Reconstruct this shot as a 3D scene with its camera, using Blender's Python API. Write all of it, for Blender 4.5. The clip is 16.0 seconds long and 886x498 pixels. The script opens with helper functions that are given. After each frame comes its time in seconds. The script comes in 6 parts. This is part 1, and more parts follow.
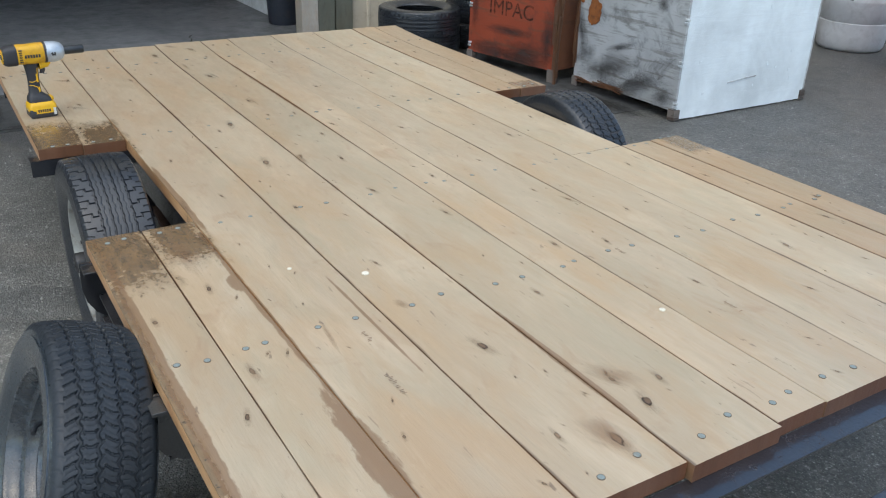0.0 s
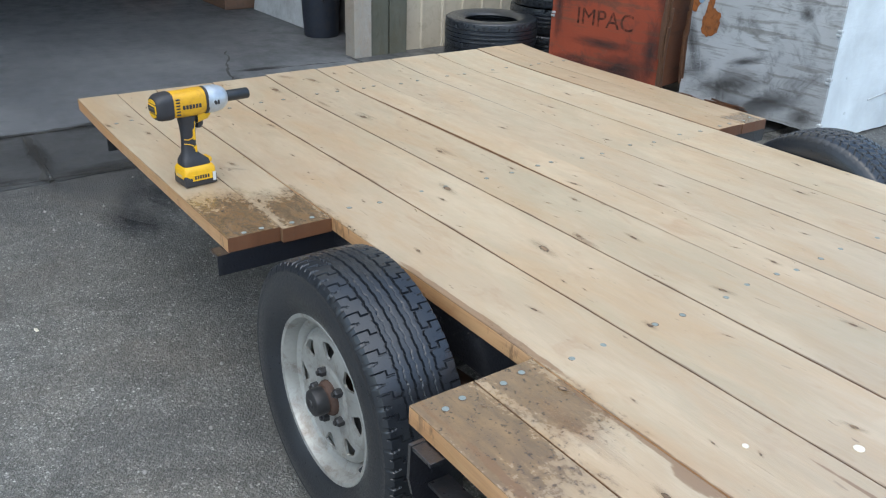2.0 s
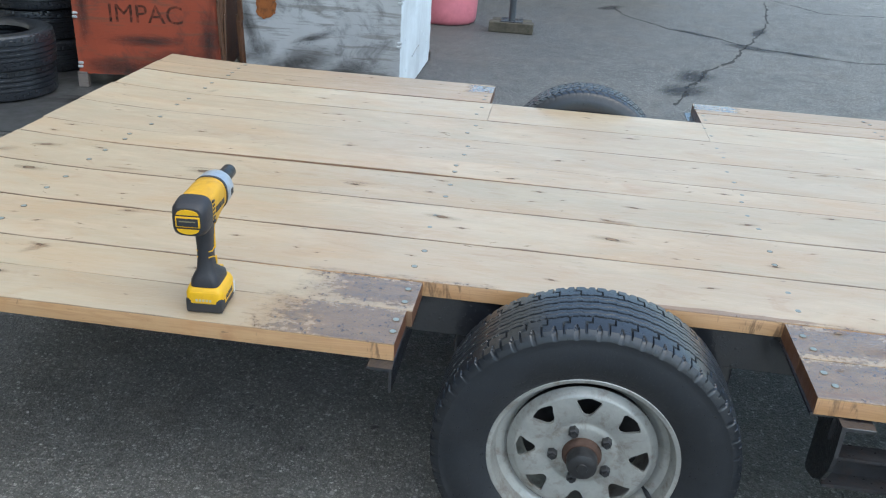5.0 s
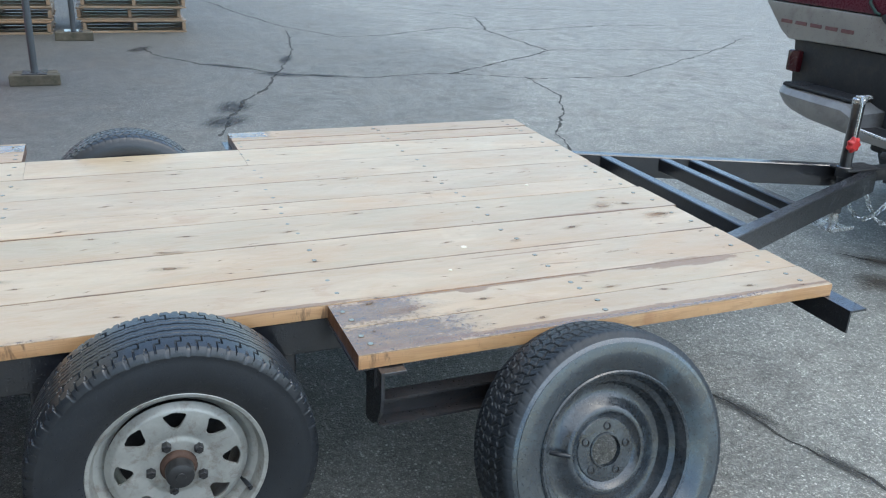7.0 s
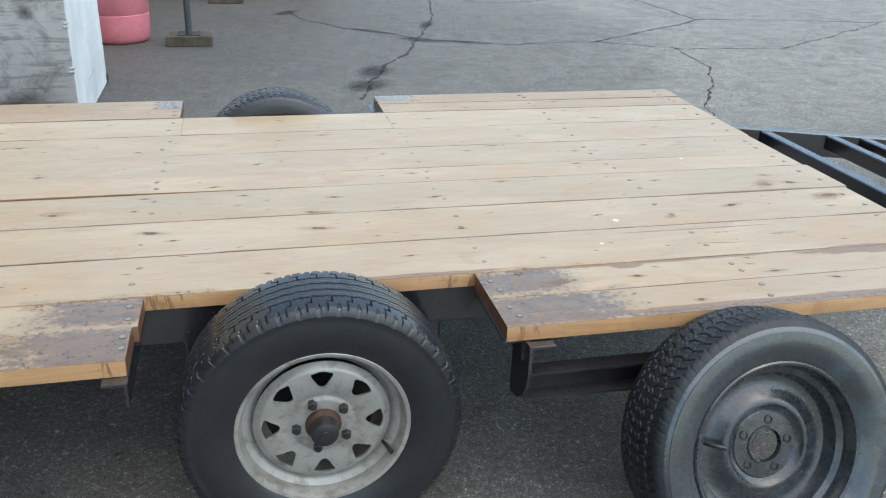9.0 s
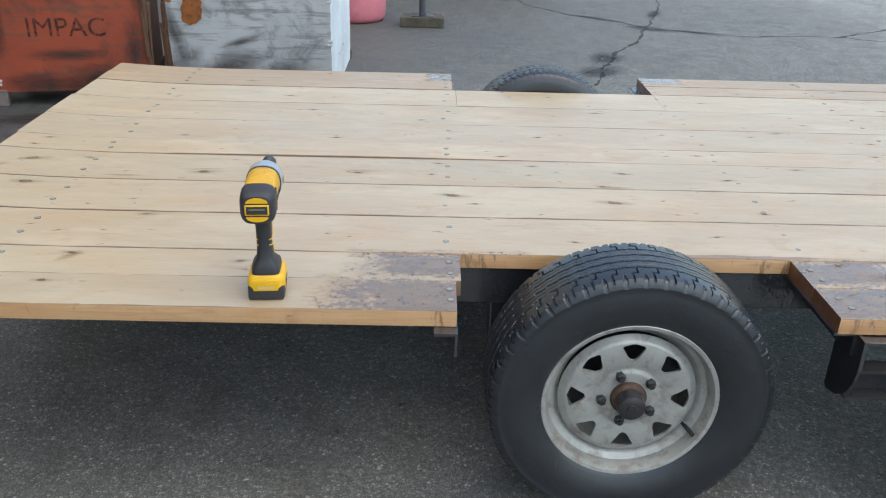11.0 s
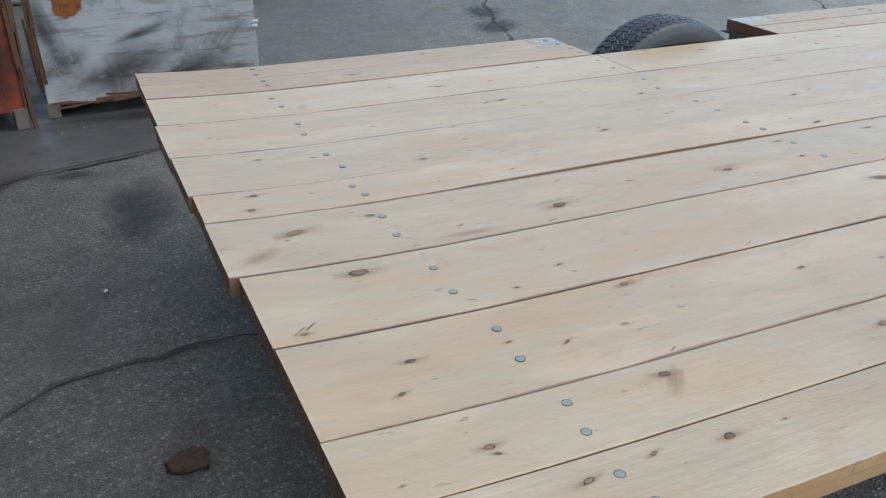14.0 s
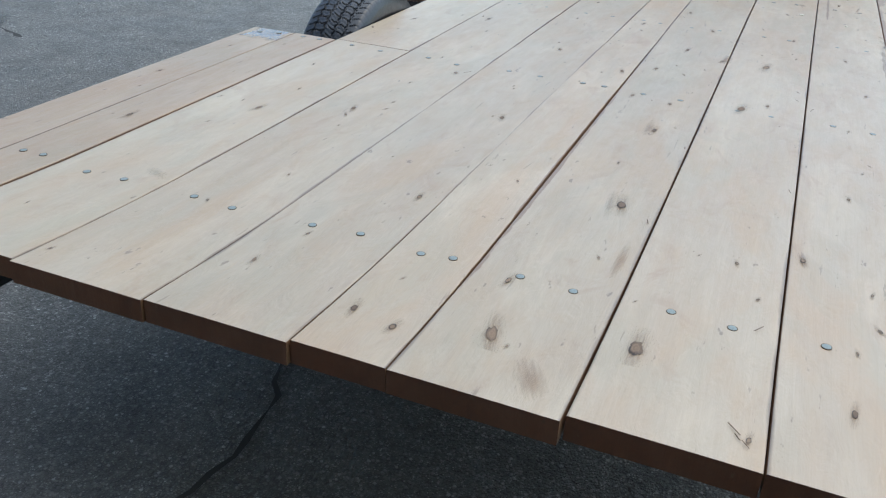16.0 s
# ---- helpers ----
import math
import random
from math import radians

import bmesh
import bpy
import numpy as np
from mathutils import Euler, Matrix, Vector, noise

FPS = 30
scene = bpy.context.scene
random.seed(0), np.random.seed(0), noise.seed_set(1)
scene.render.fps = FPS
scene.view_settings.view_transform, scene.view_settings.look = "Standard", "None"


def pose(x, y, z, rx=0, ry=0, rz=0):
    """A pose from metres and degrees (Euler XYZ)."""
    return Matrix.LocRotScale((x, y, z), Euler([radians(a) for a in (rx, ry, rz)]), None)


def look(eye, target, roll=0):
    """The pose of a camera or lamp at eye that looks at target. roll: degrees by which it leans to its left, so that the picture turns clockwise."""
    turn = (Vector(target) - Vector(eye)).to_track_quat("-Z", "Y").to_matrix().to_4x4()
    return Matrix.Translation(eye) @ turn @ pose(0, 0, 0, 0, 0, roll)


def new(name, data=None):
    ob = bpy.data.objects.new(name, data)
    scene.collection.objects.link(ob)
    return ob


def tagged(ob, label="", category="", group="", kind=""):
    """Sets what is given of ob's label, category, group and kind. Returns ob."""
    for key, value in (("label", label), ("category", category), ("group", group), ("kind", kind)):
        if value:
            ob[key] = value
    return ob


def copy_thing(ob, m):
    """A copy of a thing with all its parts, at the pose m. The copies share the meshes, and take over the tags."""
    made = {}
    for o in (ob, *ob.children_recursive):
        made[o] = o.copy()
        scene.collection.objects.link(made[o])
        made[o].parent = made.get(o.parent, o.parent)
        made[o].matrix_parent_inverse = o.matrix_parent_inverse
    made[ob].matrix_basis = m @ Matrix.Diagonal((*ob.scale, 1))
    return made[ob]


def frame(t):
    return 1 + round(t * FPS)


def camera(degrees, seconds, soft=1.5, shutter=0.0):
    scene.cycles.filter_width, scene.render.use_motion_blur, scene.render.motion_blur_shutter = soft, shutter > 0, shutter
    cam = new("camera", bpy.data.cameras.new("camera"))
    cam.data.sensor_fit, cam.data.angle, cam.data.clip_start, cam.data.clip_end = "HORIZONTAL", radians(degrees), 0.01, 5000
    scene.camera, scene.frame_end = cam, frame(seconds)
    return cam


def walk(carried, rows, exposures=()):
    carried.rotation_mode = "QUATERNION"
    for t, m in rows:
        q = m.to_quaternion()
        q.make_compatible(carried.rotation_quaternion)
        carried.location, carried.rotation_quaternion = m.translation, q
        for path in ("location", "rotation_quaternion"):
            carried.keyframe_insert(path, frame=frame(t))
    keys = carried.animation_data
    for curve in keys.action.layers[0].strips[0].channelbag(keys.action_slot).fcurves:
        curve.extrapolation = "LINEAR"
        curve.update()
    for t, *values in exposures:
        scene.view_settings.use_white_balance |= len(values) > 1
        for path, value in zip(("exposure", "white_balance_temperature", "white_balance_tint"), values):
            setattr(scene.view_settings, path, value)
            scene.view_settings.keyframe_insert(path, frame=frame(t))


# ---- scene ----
cam = camera(55.1, 16.0, soft=1.15)
PATH = [
    (0, (4.404, -0.271, 1.542), (2.873, 0.689, 0.685), 2.0),
    (0.5, (4.253, -0.347, 1.521), (2.728, 0.66, 0.709), 2.2),
    (1, (3.976, -0.554, 1.53), (2.46, 0.472, 0.724), 2.5),
    (1.5, (3.616, -0.634, 1.501), (2.098, 0.391, 0.697), 2.2),
    (2, (3.23, -0.681, 1.463), (1.768, 0.384, 0.608), 2.0),
    (2.5, (2.902, -0.844, 1.433), (1.686, 0.379, 0.421), 2.6),
    (3, (2.524, -0.894, 1.388), (1.498, 0.437, 0.303), 3.2),
    (3.5, (2.229, -1.004, 1.382), (1.504, 0.506, 0.288), 4.7),
    (4, (2.006, -1.212, 1.459), (1.599, 0.456, 0.434), 6.4),
    (4.2, (1.903, -1.252, 1.455), (1.55, 0.461, 0.485), 6.1),
    (6.3, (1.569, -1.662, 1.539), (1.822, 0.154, 0.74), 1.0),
    (6.5, (1.614, -1.671, 1.543), (2.02, 0.124, 0.76), 1.8),
    (7, (1.708, -1.668, 1.547), (2.43, 0.044, 0.806), 2.7),
    (7.5, (1.767, -1.669, 1.557), (2.678, -0.036, 0.848), 2.6),
    (8, (1.754, -1.651, 1.542), (2.675, -0.024, 0.832), 2.6),
    (8.5, (1.697, -1.616, 1.529), (2.359, 0.1, 0.744), 2.4),
    (9, (1.663, -1.587, 1.514), (2.102, 0.185, 0.698), 2.1),
    (9.2, (1.646, -1.58, 1.515), (2.012, 0.205, 0.69), 2.3),
    (11.3, (1.206, -1.558, 1.446), (1.237, 0.252, 0.595), 1.6),
    (11.5, (1.104, -1.548, 1.444), (1.194, 0.248, 0.569), 0.9),
    (12, (0.827, -1.403, 1.376), (0.902, 0.391, 0.494), 0.6),
    (12.5, (0.529, -1.228, 1.373), (0.624, 0.562, 0.487), 1.0),
    (13, (0.261, -1.094, 1.375), (0.765, 0.641, 0.518), 1.3),
    (13.5, (0.025, -0.828, 1.309), (0.573, 0.89, 0.444), 1.2),
    (14, (-0.196, -0.527, 1.276), (0.543, 1.098, 0.373), 0.5),
    (14.5, (-0.412, -0.275, 1.247), (0.669, 1.094, 0.268), 2.7),
    (15, (-0.511, 0.117, 1.235), (0.589, 1.454, 0.234), 2.3),
    (15.5, (-0.707, 0.362, 1.237), (0.744, 1.340, 0.268), 3.2),
    (16, (-0.808, 0.596, 1.245), (0.838, 1.229, 0.301), 3.4),
]
walk(cam, [(t, look(eye, target, roll)) for t, eye, target, roll in PATH], exposures=[
    (0, 0.70, 6430, 4), (0.5, 0.57, 6530, 4), (1.0, 0.6, 6430, 4), (1.5, 0.68, 6280, 4), (2.0, 0.92, 6250, 4), (3.0, 0.92, 6300, 4), (3.5, 0.88, 6250, 3), (6.3, 0.94, 6130, 2), (7.5, 0.97, 6150, 2), (8.4, 0.93, 6350, 3), (9.2, 0.9, 6750, 3), (12.5, 0.82, 6380, 5), (13.5, 0.65, 6400, 4), (14.5, 0.57, 6380, 4), (16, 0.57, 6120, 3)])

# ---- light: a pale overcast sky and a very soft sun ----
world = bpy.data.worlds.new("sky")
scene.world = world
world.use_nodes = True
wn, wl = world.node_tree.nodes, world.node_tree.links
sky = wn.new("ShaderNodeTexSky")
sky.sky_type, sky.sun_disc = "NISHITA", False
sky.sun_elevation, sky.sun_rotation = radians(64), radians(130)
sky.air_density, sky.dust_density, sky.ozone_density = 1.0, 1.5, 1.0
wn["Background"].inputs["Strength"].default_value = 0.15
wl.new(sky.outputs[0], wn["Background"].inputs["Color"])
sun = new("sun", bpy.data.lights.new("sun", "SUN"))
sun.data.energy, sun.data.angle, sun.data.color = 1.25, radians(100), (1.0, 0.96, 0.9)
sun.matrix_world = look((2.0, -2.4, 7), (0, 0, 0))


# ---- materials ----
class Mat:
    """A node material with a principled shader and short ways to add texture nodes."""

    def __init__(self, name, color, rough=0.6, metal=0.0, spec=0.5):
        self.m = bpy.data.materials.new(name)
        self.m.use_nodes = True
        self.n, self.l = self.m.node_tree.nodes, self.m.node_tree.links
        self.b = self.n["Principled BSDF"]
        self.b.inputs["Base Color"].default_value = (*color, 1)
        self.b.inputs["Roughness"].default_value = rough
        self.b.inputs["Metallic"].default_value = metal
        self.b.inputs["Specular IOR Level"].default_value = spec
        self.color = color

    def node(self, kind, **inputs):
        node = self.n.new(kind)
        for key, value in inputs.items():
            name = key.replace("_", " ")
            if hasattr(value, "is_output"):
                self.l.new(value, node.inputs[name])
            else:
                node.inputs[name].default_value = value
        return node

    def coords(self, scale=(1, 1, 1), what="Object", vary=True):
        tc = self.n.new("ShaderNodeTexCoord")
        mp = self.n.new("ShaderNodeMapping")
        mp.inputs["Scale"].default_value = scale
        self.l.new(tc.outputs[what], mp.inputs["Vector"])
        if vary:
            info = self.n.new("ShaderNodeObjectInfo")
            mul = self.n.new("ShaderNodeMath")
            mul.operation = "MULTIPLY"
            mul.inputs[1].default_value = 37.0
            self.l.new(info.outputs["Random"], mul.inputs[0])
            self.l.new(mul.outputs[0], mp.inputs["Location"])
        return mp.outputs[0]

    def noise(self, scale, vec=None, detail=4, rough=0.6, distort=0.0):
        nd = self.node("ShaderNodeTexNoise", Scale=scale, Detail=detail, Roughness=rough, Distortion=distort)
        if vec is not None:
            self.l.new(vec, nd.inputs["Vector"])
        return nd.outputs[0]

    def ramp(self, fac, *stops):
        r = self.n.new("ShaderNodeValToRGB")
        e = r.color_ramp.elements
        while len(e) < len(stops):
            e.new(0.5)
        for el, (p, c) in zip(e, stops):
            el.position, el.color = p, (*(c if isinstance(c, tuple) else (c, c, c)), 1)
        self.l.new(fac, r.inputs[0])
        return r.outputs[0]

    def mix(self, fac, a, b, blend="MIX"):
        m = self.n.new("ShaderNodeMix")
        m.data_type, m.blend_type = "RGBA", blend
        for sock, v in ((m.inputs[0], fac), (m.inputs[6], a), (m.inputs[7], b)):
            if hasattr(v, "is_output"):
                self.l.new(v, sock)
            elif isinstance(v, tuple):
                sock.default_value = (*v, 1)
            else:
                sock.default_value = v
        return m.outputs[2]

    def math(self, op, a, b=0.0, clamp=False):
        m = self.n.new("ShaderNodeMath")
        m.operation, m.use_clamp = op, clamp
        for sock, v in zip(m.inputs, (a, b)):
            if hasattr(v, "is_output"):
                self.l.new(v, sock)
            else:
                sock.default_value = v
        return m.outputs[0]

    def set(self, key, out):
        self.l.new(out, self.b.inputs[key])
        return self

    def bump(self, height, strength=0.3, dist=0.002):
        bp = self.node("ShaderNodeBump", Strength=strength, Distance=dist, Height=height)
        self.l.new(bp.outputs[0], self.b.inputs["Normal"])
        return self


def droplets(m, scale=120.0, strength=0.5, mask=None):
    """Beads of rain water: small round bumps in the coat, on some of the cells only."""
    vor = m.node("ShaderNodeTexVoronoi", Vector=m.coords(vary=False), Scale=scale)
    sep = m.n.new("ShaderNodeSeparateColor")
    m.l.new(vor.outputs["Color"], sep.inputs[0])
    bead = m.math("MULTIPLY", m.ramp(vor.outputs["Distance"], (0.0, 1.0), (0.2, 0.8), (0.42, 0.0)), m.ramp(sep.outputs[0], (0.45, 0.0), (1.0, 1.0)))
    # smaller beads between, in drifts
    tiny = m.node("ShaderNodeTexVoronoi", Vector=m.coords(vary=False), Scale=scale * 2.3)
    drift = m.ramp(m.noise(30, m.coords(vary=False), 3, 0.6), (0.45, 0.0), (0.62, 1.0))
    small = m.math("MULTIPLY", m.ramp(tiny.outputs["Distance"], (0.0, 0.5), (0.2, 0.4), (0.4, 0.0)), drift)
    bead = m.math("MAXIMUM", m.math("MULTIPLY", bead, m.ramp(drift, (0.0, 0.35), (1.0, 1.0))), small)
    bead = m.math("ADD", bead, m.math("MULTIPLY", m.noise(22, m.coords(vary=False), 3), 0.8))
    if mask is not None:
        bead = m.math("MULTIPLY", bead, mask)
    bp = m.node("ShaderNodeBump", Strength=strength, Distance=0.004, Height=bead)
    m.l.new(bp.outputs[0], m.b.inputs["Coat Normal"])
    return bead


def worn(name, color, rough=0.6, metal=0.0, dirt=(0.08, 0.06, 0.045), amount=0.35, scale=6.0, spread=0.15, bump=0.15, fine=90.0):
    """Paint, rubber or plastic with patches of dirt, in places of painted sheen, and a fine grain."""
    m = Mat(name, color, rough, metal)
    v = m.coords()
    big = m.noise(scale, v, 5, 0.65)
    small = m.noise(fine, v, 3)
    tone = m.ramp(big, (0.3, tuple(c * (1 - spread) for c in color)), (0.7, tuple(min(1, c * (1 + spread)) for c in color)))
    mask = m.math("MULTIPLY", m.ramp(m.noise(scale * 2.3, v, 6, 0.7, 0.4), (0.5, 0.0), (0.72, 1.0)), amount)
    m.set("Base Color", m.mix(mask, tone, dirt))
    m.set("Roughness", m.ramp(small, (0.3, max(0, rough - 0.1)), (0.7, min(1, rough + 0.12))))
    return m.bump(small, bump, 0.002)


def plank_wood(name, light, dark, wet=False, g=1.0, streaks=False):
    """Sawn softwood: soft cloudy tone, peach and grey-green patches, faint rings and fibre, dirty seams, mill specks."""
    m = Mat(name, light, 0.55, spec=0.95)
    bend = m.noise(1.0, m.coords((0.8, 7, 7)), 4, 0.55, 0.8)
    grain = m.noise(1.0, m.coords((7, 300, 300)), 3, 0.6)
    fibre = m.noise(1.0, m.coords((2.4, 80, 80)), 3, 0.6, 0.4)
    chatter = m.noise(1.0, m.coords((11, 34, 1)), 4, 0.65, 0.5)
    rings = m.noise(3.2, m.coords((0.5, 7, 7)), 2, 0.5, 2.2)
    info = m.n.new("ShaderNodeObjectInfo")
    col = m.mix(m.ramp(bend, (0.38, 0.0), (0.7, 1.0)), light, tuple(a * 0.6 + b * 0.4 for a, b in zip(light, dark)))
    peach = m.noise(2.0, m.coords((0.9, 3.0, 1)), 4, 0.55, 0.8)
    col = m.mix(m.math("MULTIPLY", m.ramp(peach, (0.48, 0.0), (0.62, 1.0)), 0.75), col, (light[0] * 0.95, light[1] * 0.83, light[2] * 0.70))
    grey = m.noise(2.6, m.coords((0.8, 2.2, 1)), 5, 0.6, 0.6)
    col = m.mix(m.math("MULTIPLY", m.ramp(grey, (0.5, 0.0), (0.64, 1.0)), 0.65), col, (light[0] * 0.86, light[1] * 0.90, light[2] * 0.89))
    pale = m.noise(2.3, m.coords((1.0, 2.8, 1)), 4, 0.6, 0.4)
    col = m.mix(m.math("MULTIPLY", m.ramp(pale, (0.5, 0.0), (0.68, 1.0)), 0.5), col, tuple(min(0.85, c * 1.2 + 0.03) for c in light))
    col = m.mix(m.math("MULTIPLY", m.ramp(rings, (0.455, 0.0), (0.48, 1.0), (0.52, 0.25), (0.54, 1.0), (0.57, 0.0)), 0.13 * g), col, dark)
    col = m.mix(m.math("MULTIPLY", m.ramp(fibre, (0.48, 0.0), (0.74, 1.0)), 0.05 * g), col, dark)
    col = m.mix(m.math("MULTIPLY", m.ramp(grain, (0.44, 0.0), (0.75, 1.0)), 0.05 * g), col, tuple(c * 0.5 for c in dark))
    brown = m.noise(5.2, m.coords((1.2, 2.6, 1)), 4, 0.6, 0.9)
    col = m.mix(m.math("MULTIPLY", m.ramp(brown, (0.58, 0.0), (0.73, 1.0)), 0.46), col, (dark[0] * 1.0, dark[1] * 0.85, dark[2] * 0.78))
    cloud = m.noise(7.5, m.coords((0.55, 1.4, 1)), 5, 0.6, 1.2)
    col = m.mix(m.math("MULTIPLY", m.ramp(cloud, (0.50, 0.0), (0.66, 1.0)), 0.45), col, (light[0] * 0.90, light[1] * 0.78, light[2] * 0.66))
    col = m.mix(m.math("MULTIPLY", m.ramp(cloud, (0.30, 1.0), (0.44, 0.0)), 0.40), col, (light[0] * 0.82, light[1] * 0.84, light[2] * 0.82))
    speck = m.noise(48, m.coords((0.4, 1, 1)), 3, 0.6)
    col = m.mix(m.math("MULTIPLY", m.ramp(speck, (0.69, 0.0), (0.73, 1.0)), 0.65), col, (0.13, 0.08, 0.05))
    dash = m.noise(34, m.coords((0.22, 1.5, 1)), 4, 0.65, 0.3)
    col = m.mix(m.math("MULTIPLY", m.ramp(dash, (0.675, 0.0), (0.70, 1.0)), 0.5), col, (0.19, 0.13, 0.085))
    scuff = m.noise(14, m.coords((0.6, 2.2, 1)), 6, 0.75, 0.6)
    col = m.mix(m.math("MULTIPLY", m.ramp(scuff, (0.56, 0.0), (0.72, 1.0)), 0.22), col, (dark[0] * 0.9, dark[1] * 0.9, dark[2] * 0.9))
    col = m.mix(m.math("MULTIPLY", m.ramp(scuff, (0.30, 1.0), (0.42, 0.0)), 0.25), col, tuple(min(0.85, c * 1.18 + 0.02) for c in light))
    col = m.mix(1.0, col, info.outputs["Color"], "MULTIPLY")
    rough = m.ramp(chatter, (0.3, 0.30), (0.7, 0.46))
    if wet:
        # grime that settles along both edges of a board
        tc = m.n.new("ShaderNodeTexCoord")
        sp = m.n.new("ShaderNodeSeparateXYZ")
        m.l.new(tc.outputs["Generated"], sp.inputs[0])
        side = m.math("MULTIPLY", m.math("ABSOLUTE", m.math("SUBTRACT", sp.outputs[1], 0.5)), 2.0)
        ragged_edge = m.math("ADD", side, m.math("MULTIPLY", m.math("SUBTRACT", m.noise(1.0, m.coords((4, 12, 1)), 4, 0.6), 0.5), 0.16))
        col = m.mix(m.math("MULTIPLY", m.ramp(ragged_edge, (0.965, 0.0), (1.0, 1.0)), 0.8), col, (0.12, 0.07, 0.04))
        col, rough = wet_marks(m, col, rough)
    if streaks:
        # water runs down the board's side near the wheel opening
        geo = m.n.new("ShaderNodeNewGeometry")
        at = m.n.new("ShaderNodeSeparateXYZ")
        m.l.new(geo.outputs["Position"], at.inputs[0])
        near = None
        for cx in (1.42, 2.2):
            here = m.math("SUBTRACT", 1.0, m.math("DIVIDE", m.math("ABSOLUTE", m.math("SUBTRACT", at.outputs[0], cx)), 0.14), clamp=True)
            near = here if near is None else m.math("MAXIMUM", near, here)
        runs = m.noise(1.0, m.coords((45, 45, 9)), 4, 0.7, 0.5)
        col = m.mix(m.math("MULTIPLY", m.ramp(m.math("ADD", runs, m.math("MULTIPLY", near, 0.17)), (0.64, 0.0), (0.74, 1.0)), 0.7), col, (0.10, 0.05, 0.022))
    m.set("Base Color", col).set("Roughness", rough)
    return m.bump(m.math("ADD", m.math("ADD", m.math("MULTIPLY", grain, 0.4), m.math("MULTIPLY", fibre, 0.6)), m.math("MULTIPLY", chatter, 1.9)), 0.45, 0.002)


def wet_marks(m, col, rough):
    """Rain-wet, muddy ends of the side boards by the wheel openings, and brown water stains along some seams."""
    geo = m.n.new("ShaderNodeNewGeometry")
    sep = m.n.new("ShaderNodeSeparateXYZ")
    m.l.new(geo.outputs["Position"], sep.inputs[0])
    x, y = sep.outputs[0], sep.outputs[1]
    along = m.n.new("ShaderNodeMapping")
    along.inputs["Scale"].default_value = (0.55, 1.5, 1.0)
    m.l.new(geo.outputs["Position"], along.inputs["Vector"])
    spots = m.noise(26, along.outputs[0], 6, 0.7)
    drops = m.noise(85, geo.outputs["Position"], 3, 0.6)
    broad = m.noise(6, geo.outputs["Position"], 4, 0.65)

    def zone(items, oval=False):
        # centre x, centre y, half length, half width
        total = None
        for cx, cy, rx, ry in items:
            dx = m.math("DIVIDE", m.math("ABSOLUTE", m.math("SUBTRACT", x, cx)), rx)
            dy = m.math("DIVIDE", m.math("ABSOLUTE", m.math("SUBTRACT", y, cy)), ry)
            far = m.math("SQRT", m.math("ADD", m.math("MULTIPLY", dx, dx), m.math("MULTIPLY", dy, dy))) if oval else m.math("MAXIMUM", dx, dy)
            near = m.math("SUBTRACT", 1.0, far, clamp=True)
            total = near if total is None else m.math("MAXIMUM", total, near)
        return total

    total = zone(WET)
    level = m.math("ADD", m.math("ADD", m.math("MULTIPLY", spots, 0.45), m.math("MULTIPLY", broad, 0.25)), m.math("MULTIPLY", drops, 0.3))
    lift = m.math("MULTIPLY", m.ramp(total, (0.0, 0.0), (0.85, 1.0)), 0.40)
    mask = m.ramp(m.math("SUBTRACT", m.math("ADD", level, lift), 0.27), (0.34, 0.0), (0.46, 1.0))
    mask = m.math("MULTIPLY", mask, m.ramp(total, (0.0, 0.0), (0.06, 1.0)))
    # soaked golden wood first, then mud in it, then dark specks and beads of water
    soaked = m.math("MULTIPLY", m.ramp(m.math("ADD", total, m.math("MULTIPLY", m.math("SUBTRACT", broad, 0.5), 0.9)), (0.05, 0.0), (0.45, 1.0)), m.ramp(total, (0.0, 0.0), (0.1, 1.0)))
    col = m.mix(m.math("MULTIPLY", soaked, 0.65), col, (0.33, 0.20, 0.088))
    mud = m.mix(m.ramp(spots, (0.36, 0.0), (0.66, 1.0)), (0.20, 0.115, 0.05), (0.065, 0.038, 0.021))
    col = m.mix(m.math("MULTIPLY", mask, 0.7), col, mud)
    specks = m.math("MULTIPLY", m.ramp(drops, (0.60, 0.0), (0.66, 1.0)), m.ramp(total, (0.05, 0.0), (0.3, 1.0)))
    col = m.mix(m.math("MULTIPLY", specks, 0.75), col, (0.045, 0.028, 0.018))
    # stained seams: brown, no longer shining
    seam = zone(SEAMS, True)
    edge = m.ramp(m.math("ADD", seam, m.math("MULTIPLY", m.math("SUBTRACT", m.noise(13, along.outputs[0], 6, 0.7), 0.5), 1.5)), (0.16, 0.0), (0.30, 1.0))
    edge = m.math("MULTIPLY", edge, m.ramp(seam, (0.0, 0.0), (0.05, 1.0)))
    col = m.mix(m.math("MULTIPLY", edge, 0.74), col, (0.195, 0.10, 0.042))
    film = m.math("MULTIPLY", m.ramp(m.math("ADD", total, m.math("MULTIPLY", m.math("SUBTRACT", spots, 0.5), 1.1)), (0.10, 0.0), (0.34, 1.0)), m.ramp(total, (0.0, 0.0), (0.06, 1.0)))
    # planed faces keep a faint gloss when dry
    m.set("Coat Weight", m.math("MAXIMUM", film, 0.2))
    m.set("Coat Roughness", m.mix(film, (0.3, 0.3, 0.3), (0.12, 0.12, 0.12)))
    droplets(m, 190, 0.8, film)
    return col, m.mix(mask, rough, (0.2, 0.2, 0.2))


